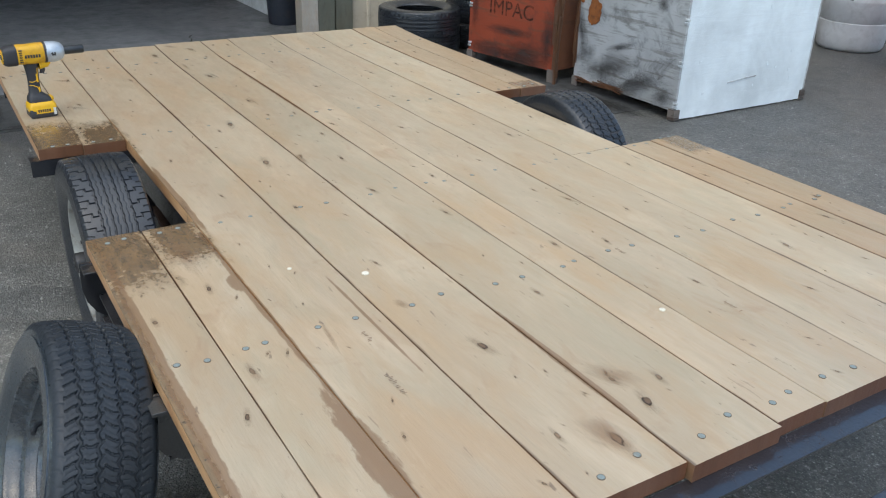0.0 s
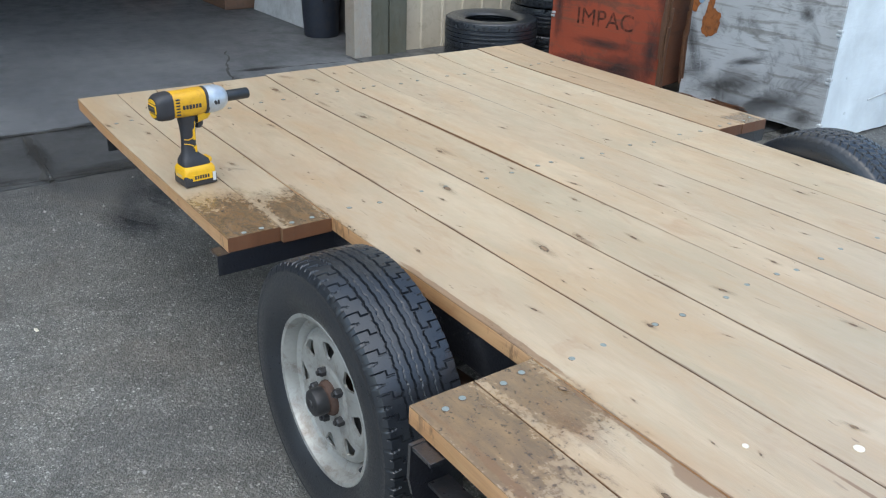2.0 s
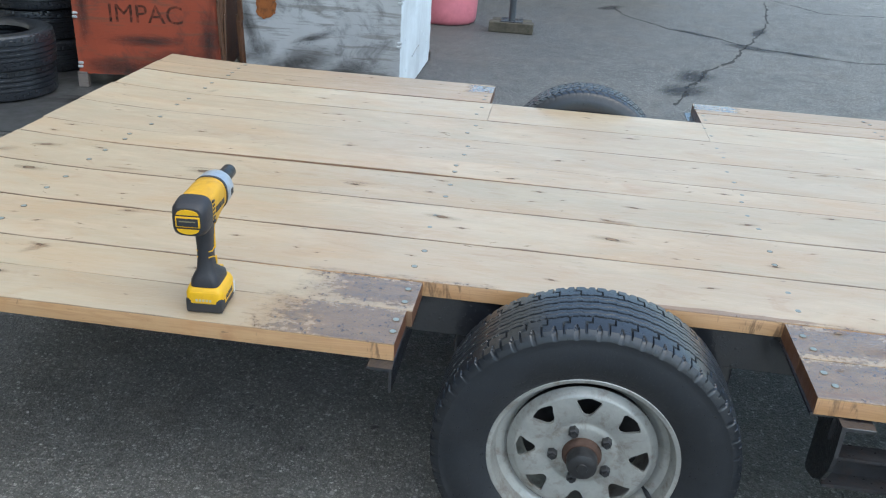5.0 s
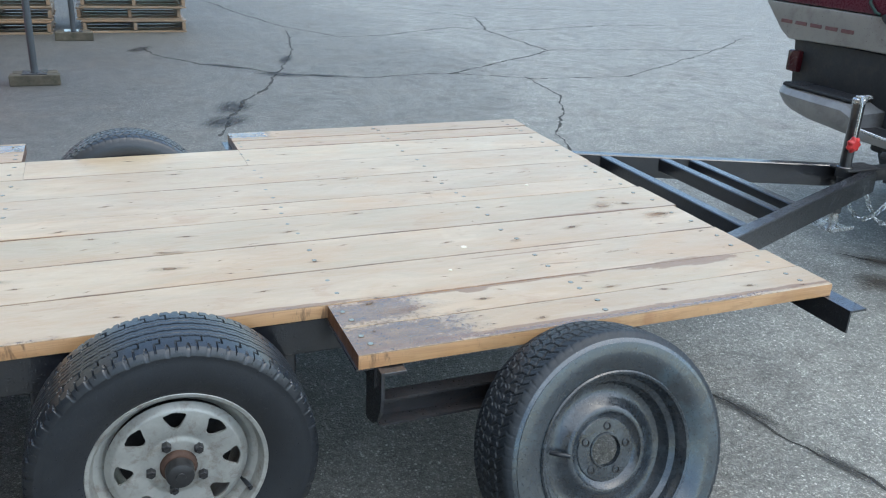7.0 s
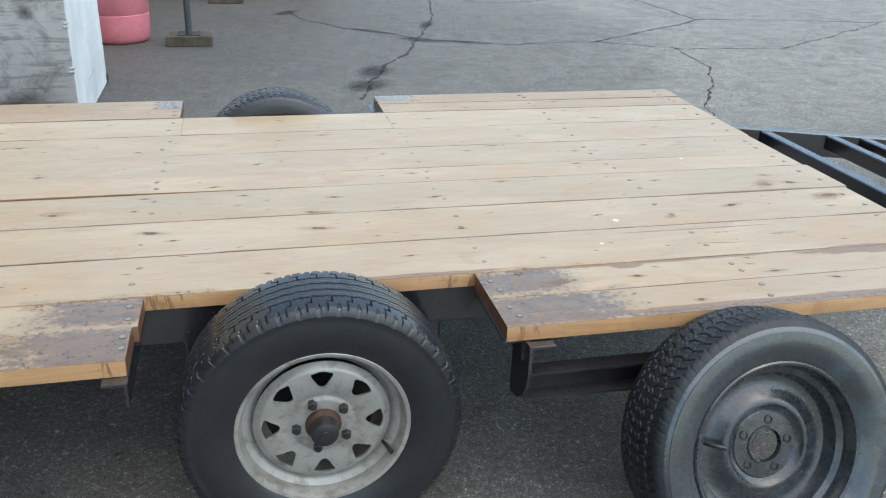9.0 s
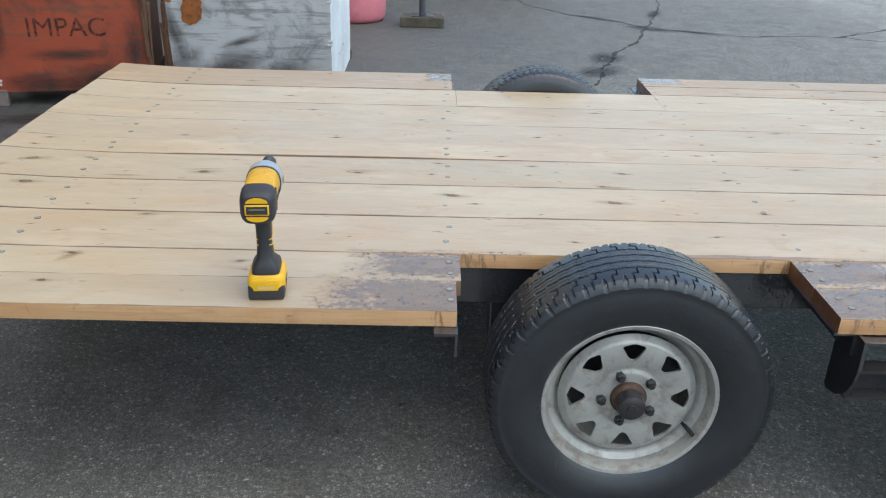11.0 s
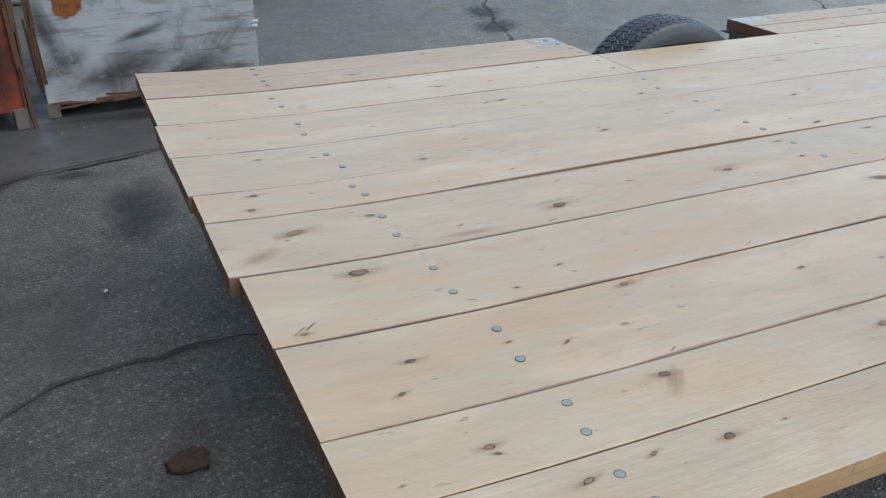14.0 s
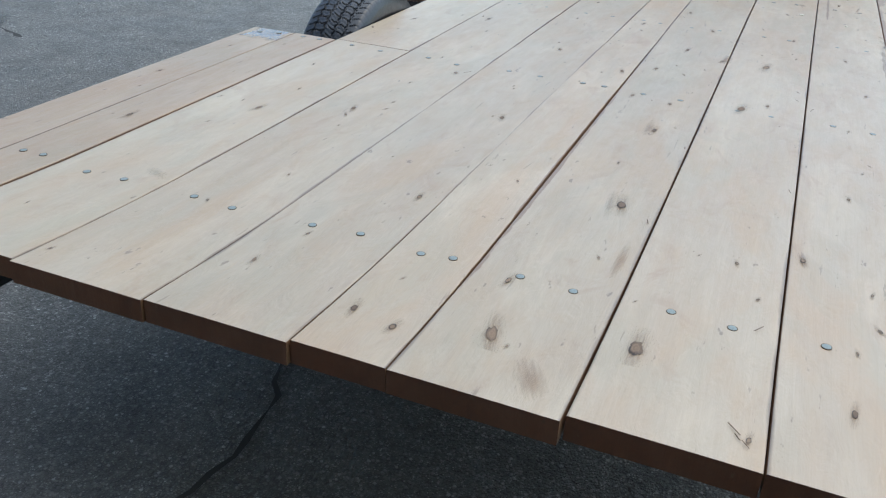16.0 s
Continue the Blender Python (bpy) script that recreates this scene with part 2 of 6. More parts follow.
# rain-wet board ends, and stained seams: centre along and across, half length and width
WET = [(1.36, 0.06, 0.32, 0.12), (1.37, 0.22, 0.26, 0.09), (2.28, 0.06, 0.34, 0.12), (2.27, 0.22, 0.26, 0.09), (2.95, 0.004, 0.7, 0.02), (1.40, 2.04, 0.11, 0.08), (2.30, 2.07, 0.14, 0.07)]
SEAMS = [(3.32, 0.266, 0.25, 0.036), (2.75, 0.278, 0.6, 0.012), (2.62, 0.268, 0.06, 0.03), (2.95, 0.020, 0.9, 0.017), (0.85, 0.970, 0.75, 0.010), (2.0, 0.292, 0.4, 0.012), (3.3, 0.742, 0.3, 0.012), (2.95, 0.47, 0.3, 0.006)]
WOOD_TOP = plank_wood("plank_top", (0.50, 0.412, 0.296), (0.35, 0.25, 0.153), True)
WOOD_SIDE = plank_wood("plank_side", (0.56, 0.35, 0.18), (0.34, 0.17, 0.07), False, 3.0, True)
WOOD_END = plank_wood("plank_end", (0.17, 0.075, 0.036), (0.07, 0.03, 0.016))
WOOD_JOINT = plank_wood("plank_joint", (0.21, 0.12, 0.066), (0.09, 0.048, 0.026))
WOOD_GREY = plank_wood("weathered_wood", (0.40, 0.36, 0.31), (0.17, 0.15, 0.12))
WOOD_PALLET = plank_wood("pallet_wood", (0.30, 0.21, 0.13), (0.13, 0.09, 0.06))
WOOD_MOSSY = plank_wood("mossy_wood", (0.13, 0.13, 0.10), (0.05, 0.055, 0.035))
WOOD_ROT = plank_wood("rotten_wood", (0.13, 0.058, 0.026), (0.04, 0.02, 0.012), False, 3.0)


def knot_material():
    """A knot on a disc of radius one: a crisp dark-rimmed brown eye and a warm halo drawn out along the grain."""
    m = Mat("knot", (0.2, 0.1, 0.05), 0.6)
    at = m.coords((1, 1, 1), vary=False)
    ln = m.node("ShaderNodeVectorMath")
    ln.operation = "LENGTH"
    m.l.new(at, ln.inputs[0])
    sp = m.n.new("ShaderNodeSeparateXYZ")
    m.l.new(at, sp.inputs[0])
    wild = m.noise(3.5, m.coords((1, 1.2, 1)), 4, 0.6, 0.4)
    r = m.math("ADD", ln.outputs["Value"], m.math("MULTIPLY", m.math("SUBTRACT", wild, 0.5), 0.34))
    info = m.n.new("ShaderNodeObjectInfo")
    rings = m.math("MULTIPLY", m.math("ADD", m.math("SINE", m.math("MULTIPLY", r, 85.0)), 1.0), 0.5)
    body = m.mix(info.outputs["Random"], (0.16, 0.10, 0.06), (0.36, 0.245, 0.15))
    col = m.mix(m.math("MULTIPLY", rings, 0.4), body, (0.08, 0.048, 0.028))
    # dark bark round part of the eye
    part_way = m.ramp(m.noise(1.6, m.coords((1, 1, 1)), 2, 0.5), (0.36, 0.25), (0.56, 1.0))
    col = m.mix(m.math("MULTIPLY", m.ramp(r, (0.17, 0.0), (0.20, 1.0), (0.255, 1.0), (0.285, 0.0)), part_way), col, (0.04, 0.025, 0.016))
    col = m.mix(m.ramp(r, (0.255, 0.0), (0.29, 1.0)), col, (0.31, 0.20, 0.115))
    m.set("Base Color", col)
    # the halo is long along the board and short across
    wide = m.math("ABSOLUTE", sp.outputs[1])
    swirl = m.noise(1.0, m.coords((2.5, 14, 1)), 3, 0.6, 0.6)
    fade = m.math("MULTIPLY", m.ramp(ln.outputs["Value"], (0.25, 1.0), (0.98, 0.0)), m.ramp(wide, (0.12, 1.0), (0.5, 0.12)))
    halo = m.math("MULTIPLY", fade, m.ramp(swirl, (0.35, 0.12), (0.65, 0.6)))
    m.set("Alpha", m.math("MAXIMUM", m.ramp(r, (0.25, 0.92), (0.28, 0.0)), m.math("MULTIPLY", halo, 0.85)))
    return m


def stain_material(name, color, alpha):
    """A soft ragged stain on a disc of radius one."""
    m = Mat(name, color, 0.6)
    ln = m.node("ShaderNodeVectorMath")
    ln.operation = "LENGTH"
    m.l.new(m.coords((1, 1, 1), vary=False), ln.inputs[0])
    r = m.math("ADD", ln.outputs["Value"], m.math("MULTIPLY", m.math("SUBTRACT", m.noise(2.6, m.coords((0.6, 1.8, 1)), 6, 0.7, 0.5), 0.5), 1.1))
    m.set("Alpha", m.ramp(r, (0.15, alpha), (0.8, 0.0)))
    return m


KNOT = knot_material()
STAIN_BROWN = stain_material("brown_stain", (0.30, 0.17, 0.09), 0.32)
STAIN_GREY = stain_material("grey_stain", (0.31, 0.22, 0.15), 0.2)
SCREW = worn("zinc_screw", (0.27, 0.32, 0.31), 0.5, 0.2, amount=0.4, scale=300)
# flat dark ring in place of a real recess round each head
SCREW_RIM = Mat("screw_dark_ring", (0.12, 0.09, 0.065), 0.9)
PLUG = worn("white_plug", (0.78, 0.74, 0.62), 0.5, amount=0.3, dirt=(0.5, 0.42, 0.3), scale=150)
STAMP = Mat("ink", (0.10, 0.06, 0.05), 0.8)
FRAME_BLACK = worn("black_frame_paint", (0.009, 0.010, 0.014), 0.42, 0.0, (0.035, 0.03, 0.028), 0.15, 9, 0.3, 0.4, 130)
FRAME_BLACK.b.inputs["Coat Weight"].default_value = 1.0
FRAME_BLACK.b.inputs["Coat Roughness"].default_value = 0.1
FRAME_BLACK.b.inputs["Coat IOR"].default_value = 1.85
droplets(FRAME_BLACK, 95, 0.4)
FRAME_RUSTY = worn("rusty_channel", (0.04, 0.04, 0.043), 0.35, 0.2, (0.085, 0.05, 0.036), 0.45, 14, 0.3, 0.4)
RUBBER = worn("tyre_rubber", (0.014, 0.017, 0.022), 0.36, 0.0, (0.034, 0.035, 0.037), 0.3, 7, 0.3, 0.3, 160)
RUBBER.b.inputs["Coat Weight"].default_value = 0.5
RUBBER.b.inputs["Coat Roughness"].default_value = 0.24
# blue-grey patches paint the sky's sheen into the wet rubber
RUBBER_WET_SHEEN = worn("tyre_rubber_wet_sheen", (0.013, 0.021, 0.029), 0.32, 0.0, (0.05, 0.088, 0.112), 0.75, 3.6, 0.4, 0.3, 140)
RUBBER_WET_SHEEN.b.inputs["Coat Weight"].default_value = 1.0
RUBBER_WET_SHEEN.b.inputs["Coat IOR"].default_value = 1.75
RUBBER_WET_SHEEN.b.inputs["Coat Roughness"].default_value = 0.16
droplets(RUBBER_WET_SHEEN, 150, 0.22)
RUBBER_TREAD = worn("matte_tread_rubber", (0.016, 0.021, 0.027), 0.5, 0.0, (0.03, 0.036, 0.042), 0.4, 9, 0.3, 0.3, 160)
RIM_SILVER = worn("silver_rim_paint", (0.40, 0.40, 0.375), 0.42, 0.45, (0.17, 0.13, 0.095), 0.75, 11, 0.2, 0.3)
# bluish patches put sky sheen into the black rim's colour
RIM_BLACK = worn("black_rim_paint", (0.022, 0.027, 0.033), 0.26, 0.0, (0.09, 0.12, 0.14), 0.5, 11, 0.4, 0.5, 60)
RIM_BLACK.b.inputs["Coat Weight"].default_value = 0.9
RIM_BLACK.b.inputs["Coat Roughness"].default_value = 0.12
droplets(RIM_BLACK, 140, 0.3)
RUST = worn("rust", (0.085, 0.05, 0.036), 0.8, 0.2, (0.04, 0.02, 0.015), 0.6, 40, 0.3, 0.5)
DARK_METAL = worn("dark_greasy_metal", (0.05, 0.05, 0.052), 0.4, 0.5, (0.02, 0.018, 0.015), 0.5, 30)
CHROME = worn("zinc_plated_steel", (0.62, 0.63, 0.63), 0.25, 0.9, (0.2, 0.17, 0.14), 0.25, 30)


# ---- mesh tools ----
def thing(name, label, category, at=None, group="", kind=""):
    ob = new(name)
    if at is not None:
        ob.matrix_world = at
    return tagged(ob, label, category, group, kind)


def mesh_of(name, bm, mats, smooth=False):
    me = bpy.data.meshes.new(name)
    if smooth:
        for f in bm.faces:
            f.smooth = True
    bm.to_mesh(me)
    bm.free()
    for mt in mats if isinstance(mats, (list, tuple)) else [mats]:
        me.materials.append(mt.m)
    if smooth:
        me.set_sharp_from_angle(angle=radians(38))
    return me


def part(name, bm, mat, parent=None, label="", smooth=False, at=None):
    ob = new(name, mesh_of(name, bm, mat, smooth) if isinstance(bm, bmesh.types.BMesh) else bm)
    ob.parent = parent
    if at is not None:
        ob.matrix_local = at
    return tagged(ob, label)


def box(bm, c, s, bevel=0.0, m=None, segs=2, jitter=0.0):
    """A box of size s about c; bevelled; turned by m."""
    made = bmesh.ops.create_cube(bm, size=1.0)["verts"]
    for v in made:
        v.co = Vector([v.co[i] * s[i] for i in range(3)]) + Vector([random.uniform(-jitter, jitter) for _ in range(3)])
    mt = Matrix.Translation(c) if m is None else Matrix.Translation(c) @ m
    if bevel:
        edges = list({e for v in made for e in v.link_edges})
        out = bmesh.ops.bevel(bm, geom=edges, offset=bevel, segments=segs, profile=0.5, affect="EDGES")
        made = list({v for f in out["faces"] for v in f.verts} | {v for v in made if v.is_valid})
    for v in made:
        v.co = mt @ v.co
    return made


def boxes(*items):
    bm = bmesh.new()
    for it in items:
        box(bm, *it)
    return bm


def lathe(bm, profile, n=48, closed=False, m=None, wobble=None):
    """Turns (radius, height) points about z. wobble(angle, i, r, h) may move a point."""
    rings = []
    for k in range(n):
        a = 2 * math.pi * k / n
        ring = []
        for i, (r, h) in enumerate(profile):
            if wobble:
                r, h = wobble(a, i, r, h)
            co = Vector((r * math.cos(a), r * math.sin(a), h))
            ring.append(bm.verts.new(m @ co if m else co))
        rings.append(ring)
    last = len(profile) if closed else len(profile) - 1
    for k in range(n):
        a, b = rings[k], rings[(k + 1) % n]
        for i in range(last):
            j = (i + 1) % len(profile)
            bm.faces.new((a[i], b[i], b[j], a[j]))
    return rings


def cyl(bm, a, b, r, n=16, r2=None, bevel=0.0):
    """A capped cylinder or cone from a to b."""
    a, b = Vector(a), Vector(b)
    ln = (b - a).length
    r2 = r if r2 is None else r2
    m = Matrix.Translation(a) @ (b - a).to_track_quat("Z", "Y").to_matrix().to_4x4()
    prof = [(1e-5, 0), (max(r - bevel, 1e-5), 0), (r, bevel), (r2, ln - bevel), (max(r2 - bevel, 1e-5), ln), (1e-5, ln)]
    lathe(bm, prof, n, m=m)
    return bm


def tube(bm, pts, r, n=8):
    """A round bar along points."""
    pts = [Vector(p) for p in pts]
    rings = []
    for i, p in enumerate(pts):
        d = (pts[min(i + 1, len(pts) - 1)] - pts[max(i - 1, 0)]).normalized()
        q = d.to_track_quat("Z", "Y")
        rings.append([bm.verts.new(p + q @ Vector((r * math.cos(2 * math.pi * k / n), r * math.sin(2 * math.pi * k / n), 0))) for k in range(n)])
    for a, b in zip(rings, rings[1:]):
        for k in range(n):
            bm.faces.new((a[k], a[(k + 1) % n], b[(k + 1) % n], b[k]))
    bm.faces.new(rings[0][::-1])
    bm.faces.new(rings[-1])
    return bm


def sweep_section(bm, a, b, section, up=(0, 0, 1)):
    """A straight bar of a closed section (across, up) from a to b."""
    a, b = Vector(a), Vector(b)
    d = (b - a).normalized()
    side = d.cross(Vector(up)).normalized()
    top = side.cross(d)
    r1 = [bm.verts.new(a + side * p[0] + top * p[1]) for p in section]
    r2 = [bm.verts.new(b + side * p[0] + top * p[1]) for p in section]
    n = len(section)
    for k in range(n):
        bm.faces.new((r1[k], r1[(k + 1) % n], r2[(k + 1) % n], r2[k]))
    bm.faces.new(r1[::-1])
    bm.faces.new(r2)
    bmesh.ops.recalc_face_normals(bm, faces=bm.faces[:])
    return bm


def angle_section(w, h, t=0.006):
    """An L: a leg down at 0 and a flange to w, which may be negative."""
    k = math.copysign(t, w)
    return [(0, 0), (w, 0), (w, -t), (k, -t), (k, -h), (0, -h)]


def channel_section(w, h, t=0.007):
    """A C: back at 0, flanges to w."""
    return [(0, 0), (w, 0), (w, -t), (t, -t), (t, -h + t), (w, -h + t), (w, -h), (0, -h)]


# ---- ground ----
def asphalt():
    """Old asphalt: dark binder with pale and brown stones; light level painted in by place, damp near the shop."""
    m = Mat("asphalt", (0.12, 0.12, 0.12), 0.8)
    v = m.coords(vary=False)
    col, height = None, None
    for scale, lo, hi in ((210.0, 0.5, 1.0), (115.0, 0.6, 0.95)):
        vor = m.node("ShaderNodeTexVoronoi", Vector=v, Scale=scale)
        sep = m.n.new("ShaderNodeSeparateColor")
        m.l.new(vor.outputs["Color"], sep.inputs[0])
        stone = m.ramp(sep.outputs[0], (0.0, (0.05, 0.05, 0.048)), (0.35, (0.085, 0.084, 0.080)), (0.65, (0.125, 0.119, 0.108)), (0.9, (0.18, 0.176, 0.165)), (1.0, (0.27, 0.265, 0.25)))
        body = m.ramp(vor.outputs["Distance"], (lo - 0.22, 1.0), (lo, 0.0))
        here = m.mix(body, (0.055, 0.055, 0.05), stone)
        col = here if col is None else m.mix(m.math("MULTIPLY", m.ramp(sep.outputs[1], (0.6, 0.0), (0.65, 1.0)), body), col, stone)
        height = m.math("MULTIPLY", vor.outputs["Distance"], -1.0) if height is None else m.math("SUBTRACT", height, vor.outputs["Distance"])
    grit = m.noise(300, v, 3, 0.7)
    big = m.noise(0.5, v, 5, 0.62, 0.3)
    mid = m.noise(3.2, v, 6, 0.68)
    col = m.mix(m.math("MULTIPLY", grit, 0.2), col, (0.2, 0.2, 0.185))
    # light level put into the ground colour by place; also drier yard, damper shop side
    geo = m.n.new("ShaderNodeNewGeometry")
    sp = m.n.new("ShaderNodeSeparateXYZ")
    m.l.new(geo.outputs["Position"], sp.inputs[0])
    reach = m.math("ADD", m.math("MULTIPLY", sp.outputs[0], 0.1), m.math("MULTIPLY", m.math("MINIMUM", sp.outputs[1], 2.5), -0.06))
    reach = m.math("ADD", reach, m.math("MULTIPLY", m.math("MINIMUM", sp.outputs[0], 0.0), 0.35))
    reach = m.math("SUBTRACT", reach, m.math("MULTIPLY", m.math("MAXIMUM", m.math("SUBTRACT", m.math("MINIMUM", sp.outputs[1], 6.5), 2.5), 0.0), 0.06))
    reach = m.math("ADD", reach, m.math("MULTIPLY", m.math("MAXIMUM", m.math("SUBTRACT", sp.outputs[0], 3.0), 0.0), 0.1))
    painted_gain = m.ramp(m.math("ADD", m.math("ADD", reach, m.math("MULTIPLY", m.math("SUBTRACT", big, 0.5), 0.5)), 0.5), (0.2, 0.0), (0.6, 0.42), (0.85, 0.6), (1.0, 1.0))
    col = m.mix(1.0, col, m.mix(painted_gain, (1.05, 1.06, 1.07), (3.25, 3.25, 3.17)), "MULTIPLY")
    # brown silt in the hollows, and darker worn patches
    silt = m.noise(1.7, v, 6, 0.7, 0.5)
    col = m.mix(m.math("MULTIPLY", m.ramp(silt, (0.48, 0.0), (0.68, 1.0)), 0.32), col, (0.17, 0.145, 0.115))
    col = m.mix(m.math("MULTIPLY", m.ramp(mid, (0.50, 0.0), (0.74, 1.0)), 0.45), col, (0.075, 0.074, 0.07))
    # pits and coarser stones that still show far off
    coarse = m.noise(52, v, 4, 0.75)
    col = m.mix(1.0, col, m.ramp(coarse, (0.30, 0.55), (0.5, 0.98), (0.62, 1.25), (0.72, 1.75)), "MULTIPLY")
    patch = m.noise(7.5, v, 5, 0.7, 0.3)
    col = m.mix(1.0, col, m.ramp(patch, (0.30, 0.74), (0.5, 1.0), (0.70, 1.22)), "MULTIPLY")
    # oil drips
    drip = m.noise(13, v, 2, 0.5)
    col = m.mix(m.math("MULTIPLY", m.ramp(drip, (0.735, 0.0), (0.77, 1.0)), 0.8), col, (0.02, 0.02, 0.02))
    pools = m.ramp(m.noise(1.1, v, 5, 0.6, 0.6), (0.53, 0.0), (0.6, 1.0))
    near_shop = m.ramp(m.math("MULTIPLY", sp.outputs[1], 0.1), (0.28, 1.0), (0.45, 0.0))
    wetness = m.math("MULTIPLY", m.math("MULTIPLY", pools, near_shop), m.math("SUBTRACT", 1.0, painted_gain))
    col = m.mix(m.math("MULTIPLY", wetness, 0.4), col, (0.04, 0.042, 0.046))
    m.set("Base Color", col)
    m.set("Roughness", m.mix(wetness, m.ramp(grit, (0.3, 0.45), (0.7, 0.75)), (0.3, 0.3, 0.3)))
    return m.bump(m.math("ADD", m.math("ADD", height, m.math("MULTIPLY", grit, 0.6)), m.math("MULTIPLY", coarse, 1.5)), 0.8, 0.005)


def concrete(name, a, b, rough=0.75):
    m = Mat(name, a, rough)
    v = m.coords(vary=False)
    big, mid, fine = m.noise(0.9, v, 5, 0.65, 0.4), m.noise(6, v, 5, 0.7), m.noise(180, v, 2)
    col = m.mix(m.ramp(big, (0.35, 0.0), (0.68, 1.0)), a, b)
    col = m.mix(m.math("MULTIPLY", m.ramp(mid, (0.52, 0.0), (0.75, 1.0)), 0.5), col, tuple(c * 0.45 for c in b))
    col = m.mix(m.math("MULTIPLY", fine, 0.25), col, tuple(c * 1.4 for c in a))
    m.set("Base Color", col).set("Roughness", m.ramp(mid, (0.35, rough - 0.2), (0.7, rough + 0.1)))
    return m.bump(m.math("ADD", fine, mid), 0.25, 0.002)


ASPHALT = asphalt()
APRON = concrete("apron_concrete", (0.085, 0.086, 0.085), (0.04, 0.042, 0.043), 0.5)
SHOP_FLOOR = concrete("shop_floor_concrete", (0.16, 0.165, 0.17), (0.085, 0.09, 0.095), 0.6)
WET_STAIN = stain_material("wet_ground_stain", (0.022, 0.026, 0.034), 0.6)
WET_STAIN.b.inputs["Roughness"].default_value = 0.3
CRACK = Mat("crack_dirt", (0.05, 0.05, 0.046), 0.95)

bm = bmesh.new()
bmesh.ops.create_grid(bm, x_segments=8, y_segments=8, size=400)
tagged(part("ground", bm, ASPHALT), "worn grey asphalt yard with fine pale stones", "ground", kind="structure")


def slab(name, pts, z, mat, label):
    bm = bmesh.new()
    top = [bm.verts.new((*p, z)) for p in pts]
    low = [bm.verts.new((*p, z - 0.03)) for p in pts]
    bm.faces.new(top)
    for i in range(len(pts)):
        j = (i + 1) % len(pts)
        bm.faces.new((top[j], top[i], low[i], low[j]))
    return tagged(part(name, bm, mat), label, "floor", kind="structure")


# concrete strip in front of the shop door, in pieces with open joints
slab("apron_1", [(-1.57, -8), (-0.82, -8), (-0.80, -0.01), (-1.57, 0.02)], 0.006, APRON, "stained concrete apron piece before the shop door")
slab("apron_2", [(-1.57, 0.05), (-0.80, 0.02), (-0.93, 1.62), (-1.02, 2.46), (-1.57, 2.44)], 0.006, APRON, "stained concrete apron piece before the shop door")
slab("apron_3", [(-2.42, 2.50), (-1.03, 2.52), (-0.42, 3.0), (0.4, 3.2), (0.45, 4.8), (-2.42, 5.2)], 0.005, APRON, "damp concrete apron under the crates")
slab("floor", [(-9.6, -6.2), (-1.61, -6.2), (-1.62, 2.44), (-2.4, 2.46), (-2.4, 2.9), (-9.6, 2.9)], 0.008, SHOP_FLOOR, "oil-stained concrete workshop floor")


def crack(pts, width, z=0.0015, seed=0):
    """A ragged crack: a thin strip of dirt along a wandering line."""
    rnd = random.Random(seed)
    line = []
    for (x0, y0), (x1, y1) in zip(pts, pts[1:]):
        n = max(2, int(math.hypot(x1 - x0, y1 - y0) / 0.05))
        for k in range(n):
            f = k / n
            line.append((x0 + (x1 - x0) * f, y0 + (y1 - y0) * f))
    line.append(pts[-1])
    bm, last, off = bmesh.new(), None, 0.0
    for i, (x, y) in enumerate(line):
        a, b = line[max(i - 1, 0)], line[min(i + 1, len(line) - 1)]
        d = Vector((b[0] - a[0], b[1] - a[1])).normalized()
        off = off * 0.8 + rnd.uniform(-0.016, 0.016)
        w = width * rnd.uniform(0.15, 1.1) * (0.25 if i in (0, len(line) - 1) else 1)
        p = Vector((x - d.y * off, y + d.x * off))
        pair = [bm.verts.new((p.x - d.y * s * w / 2, p.y + d.x * s * w / 2, z)) for s in (-1, 1)]
        if last:
            bm.faces.new((last[0], pair[0], pair[1], last[1]))
        last = pair
    return tagged(part("ground_crack", bm, CRACK), "dark ragged crack in the paving", "crack", kind="structure")


crack([(-1.35, 1.17), (-0.78, 1.25), (-0.31, 1.47), (-0.1, 1.46), (0.06, 1.5), (0.3, 1.46), (0.46, 1.48), (0.6, 1.54), (1.0, 1.62)], 0.019, 0.0072, 1)
crack([(2.2, 8.4), (2.29, 7.9), (2.7, 7.2), (3.13, 6.9), (3.36, 6.58), (4.2, 6.3), (5.13, 6.4), (6.16, 7.11), (6.93, 7.67), (7.79, 7.63), (9.2, 7.4)], 0.042, 0.0015, 2)
crack([(3.48, 13.14), (3.85, 11.05), (4.15, 9.93), (4.64, 8.95), (5.37, 9.12), (6.5, 9.8), (6.92, 9.47)], 0.045, 0.0015, 22)
crack([(6.34, 12.49), (7.37, 10.94), (6.89, 9.4), (6.93, 7.67)], 0.04, 0.0015, 23)
crack([(3.36, 6.58), (3.1, 5.9), (2.83, 5.44), (2.61, 4.81), (2.5, 4.3)], 0.04, 0.0015, 3)
crack([(5.12, 6.4), (5.87, 5.96), (6.93, 5.94), (7.89, 6.54), (9.5, 7.58), (10.5, 8.4)], 0.03, 0.0015, 24)
crack([(3.36, 6.58), (3.6, 7.3), (3.82, 8.08), (4.09, 9.6)], 0.03, 0.0015, 25)
crack([(7.1, 9.3), (9.2, 9.9), (11.5, 9.7)], 0.04, 0.0015, 26)
crack([(5.9, 13.4), (8.2, 12.2), (11.0, 11.6)], 0.04, 0.0015, 27)
crack([(5.82, 6.13), (5.66, 5.16), (5.37, 4.52), (4.96, 3.9), (4.8, 3.3)], 0.026, 0.0015, 4)
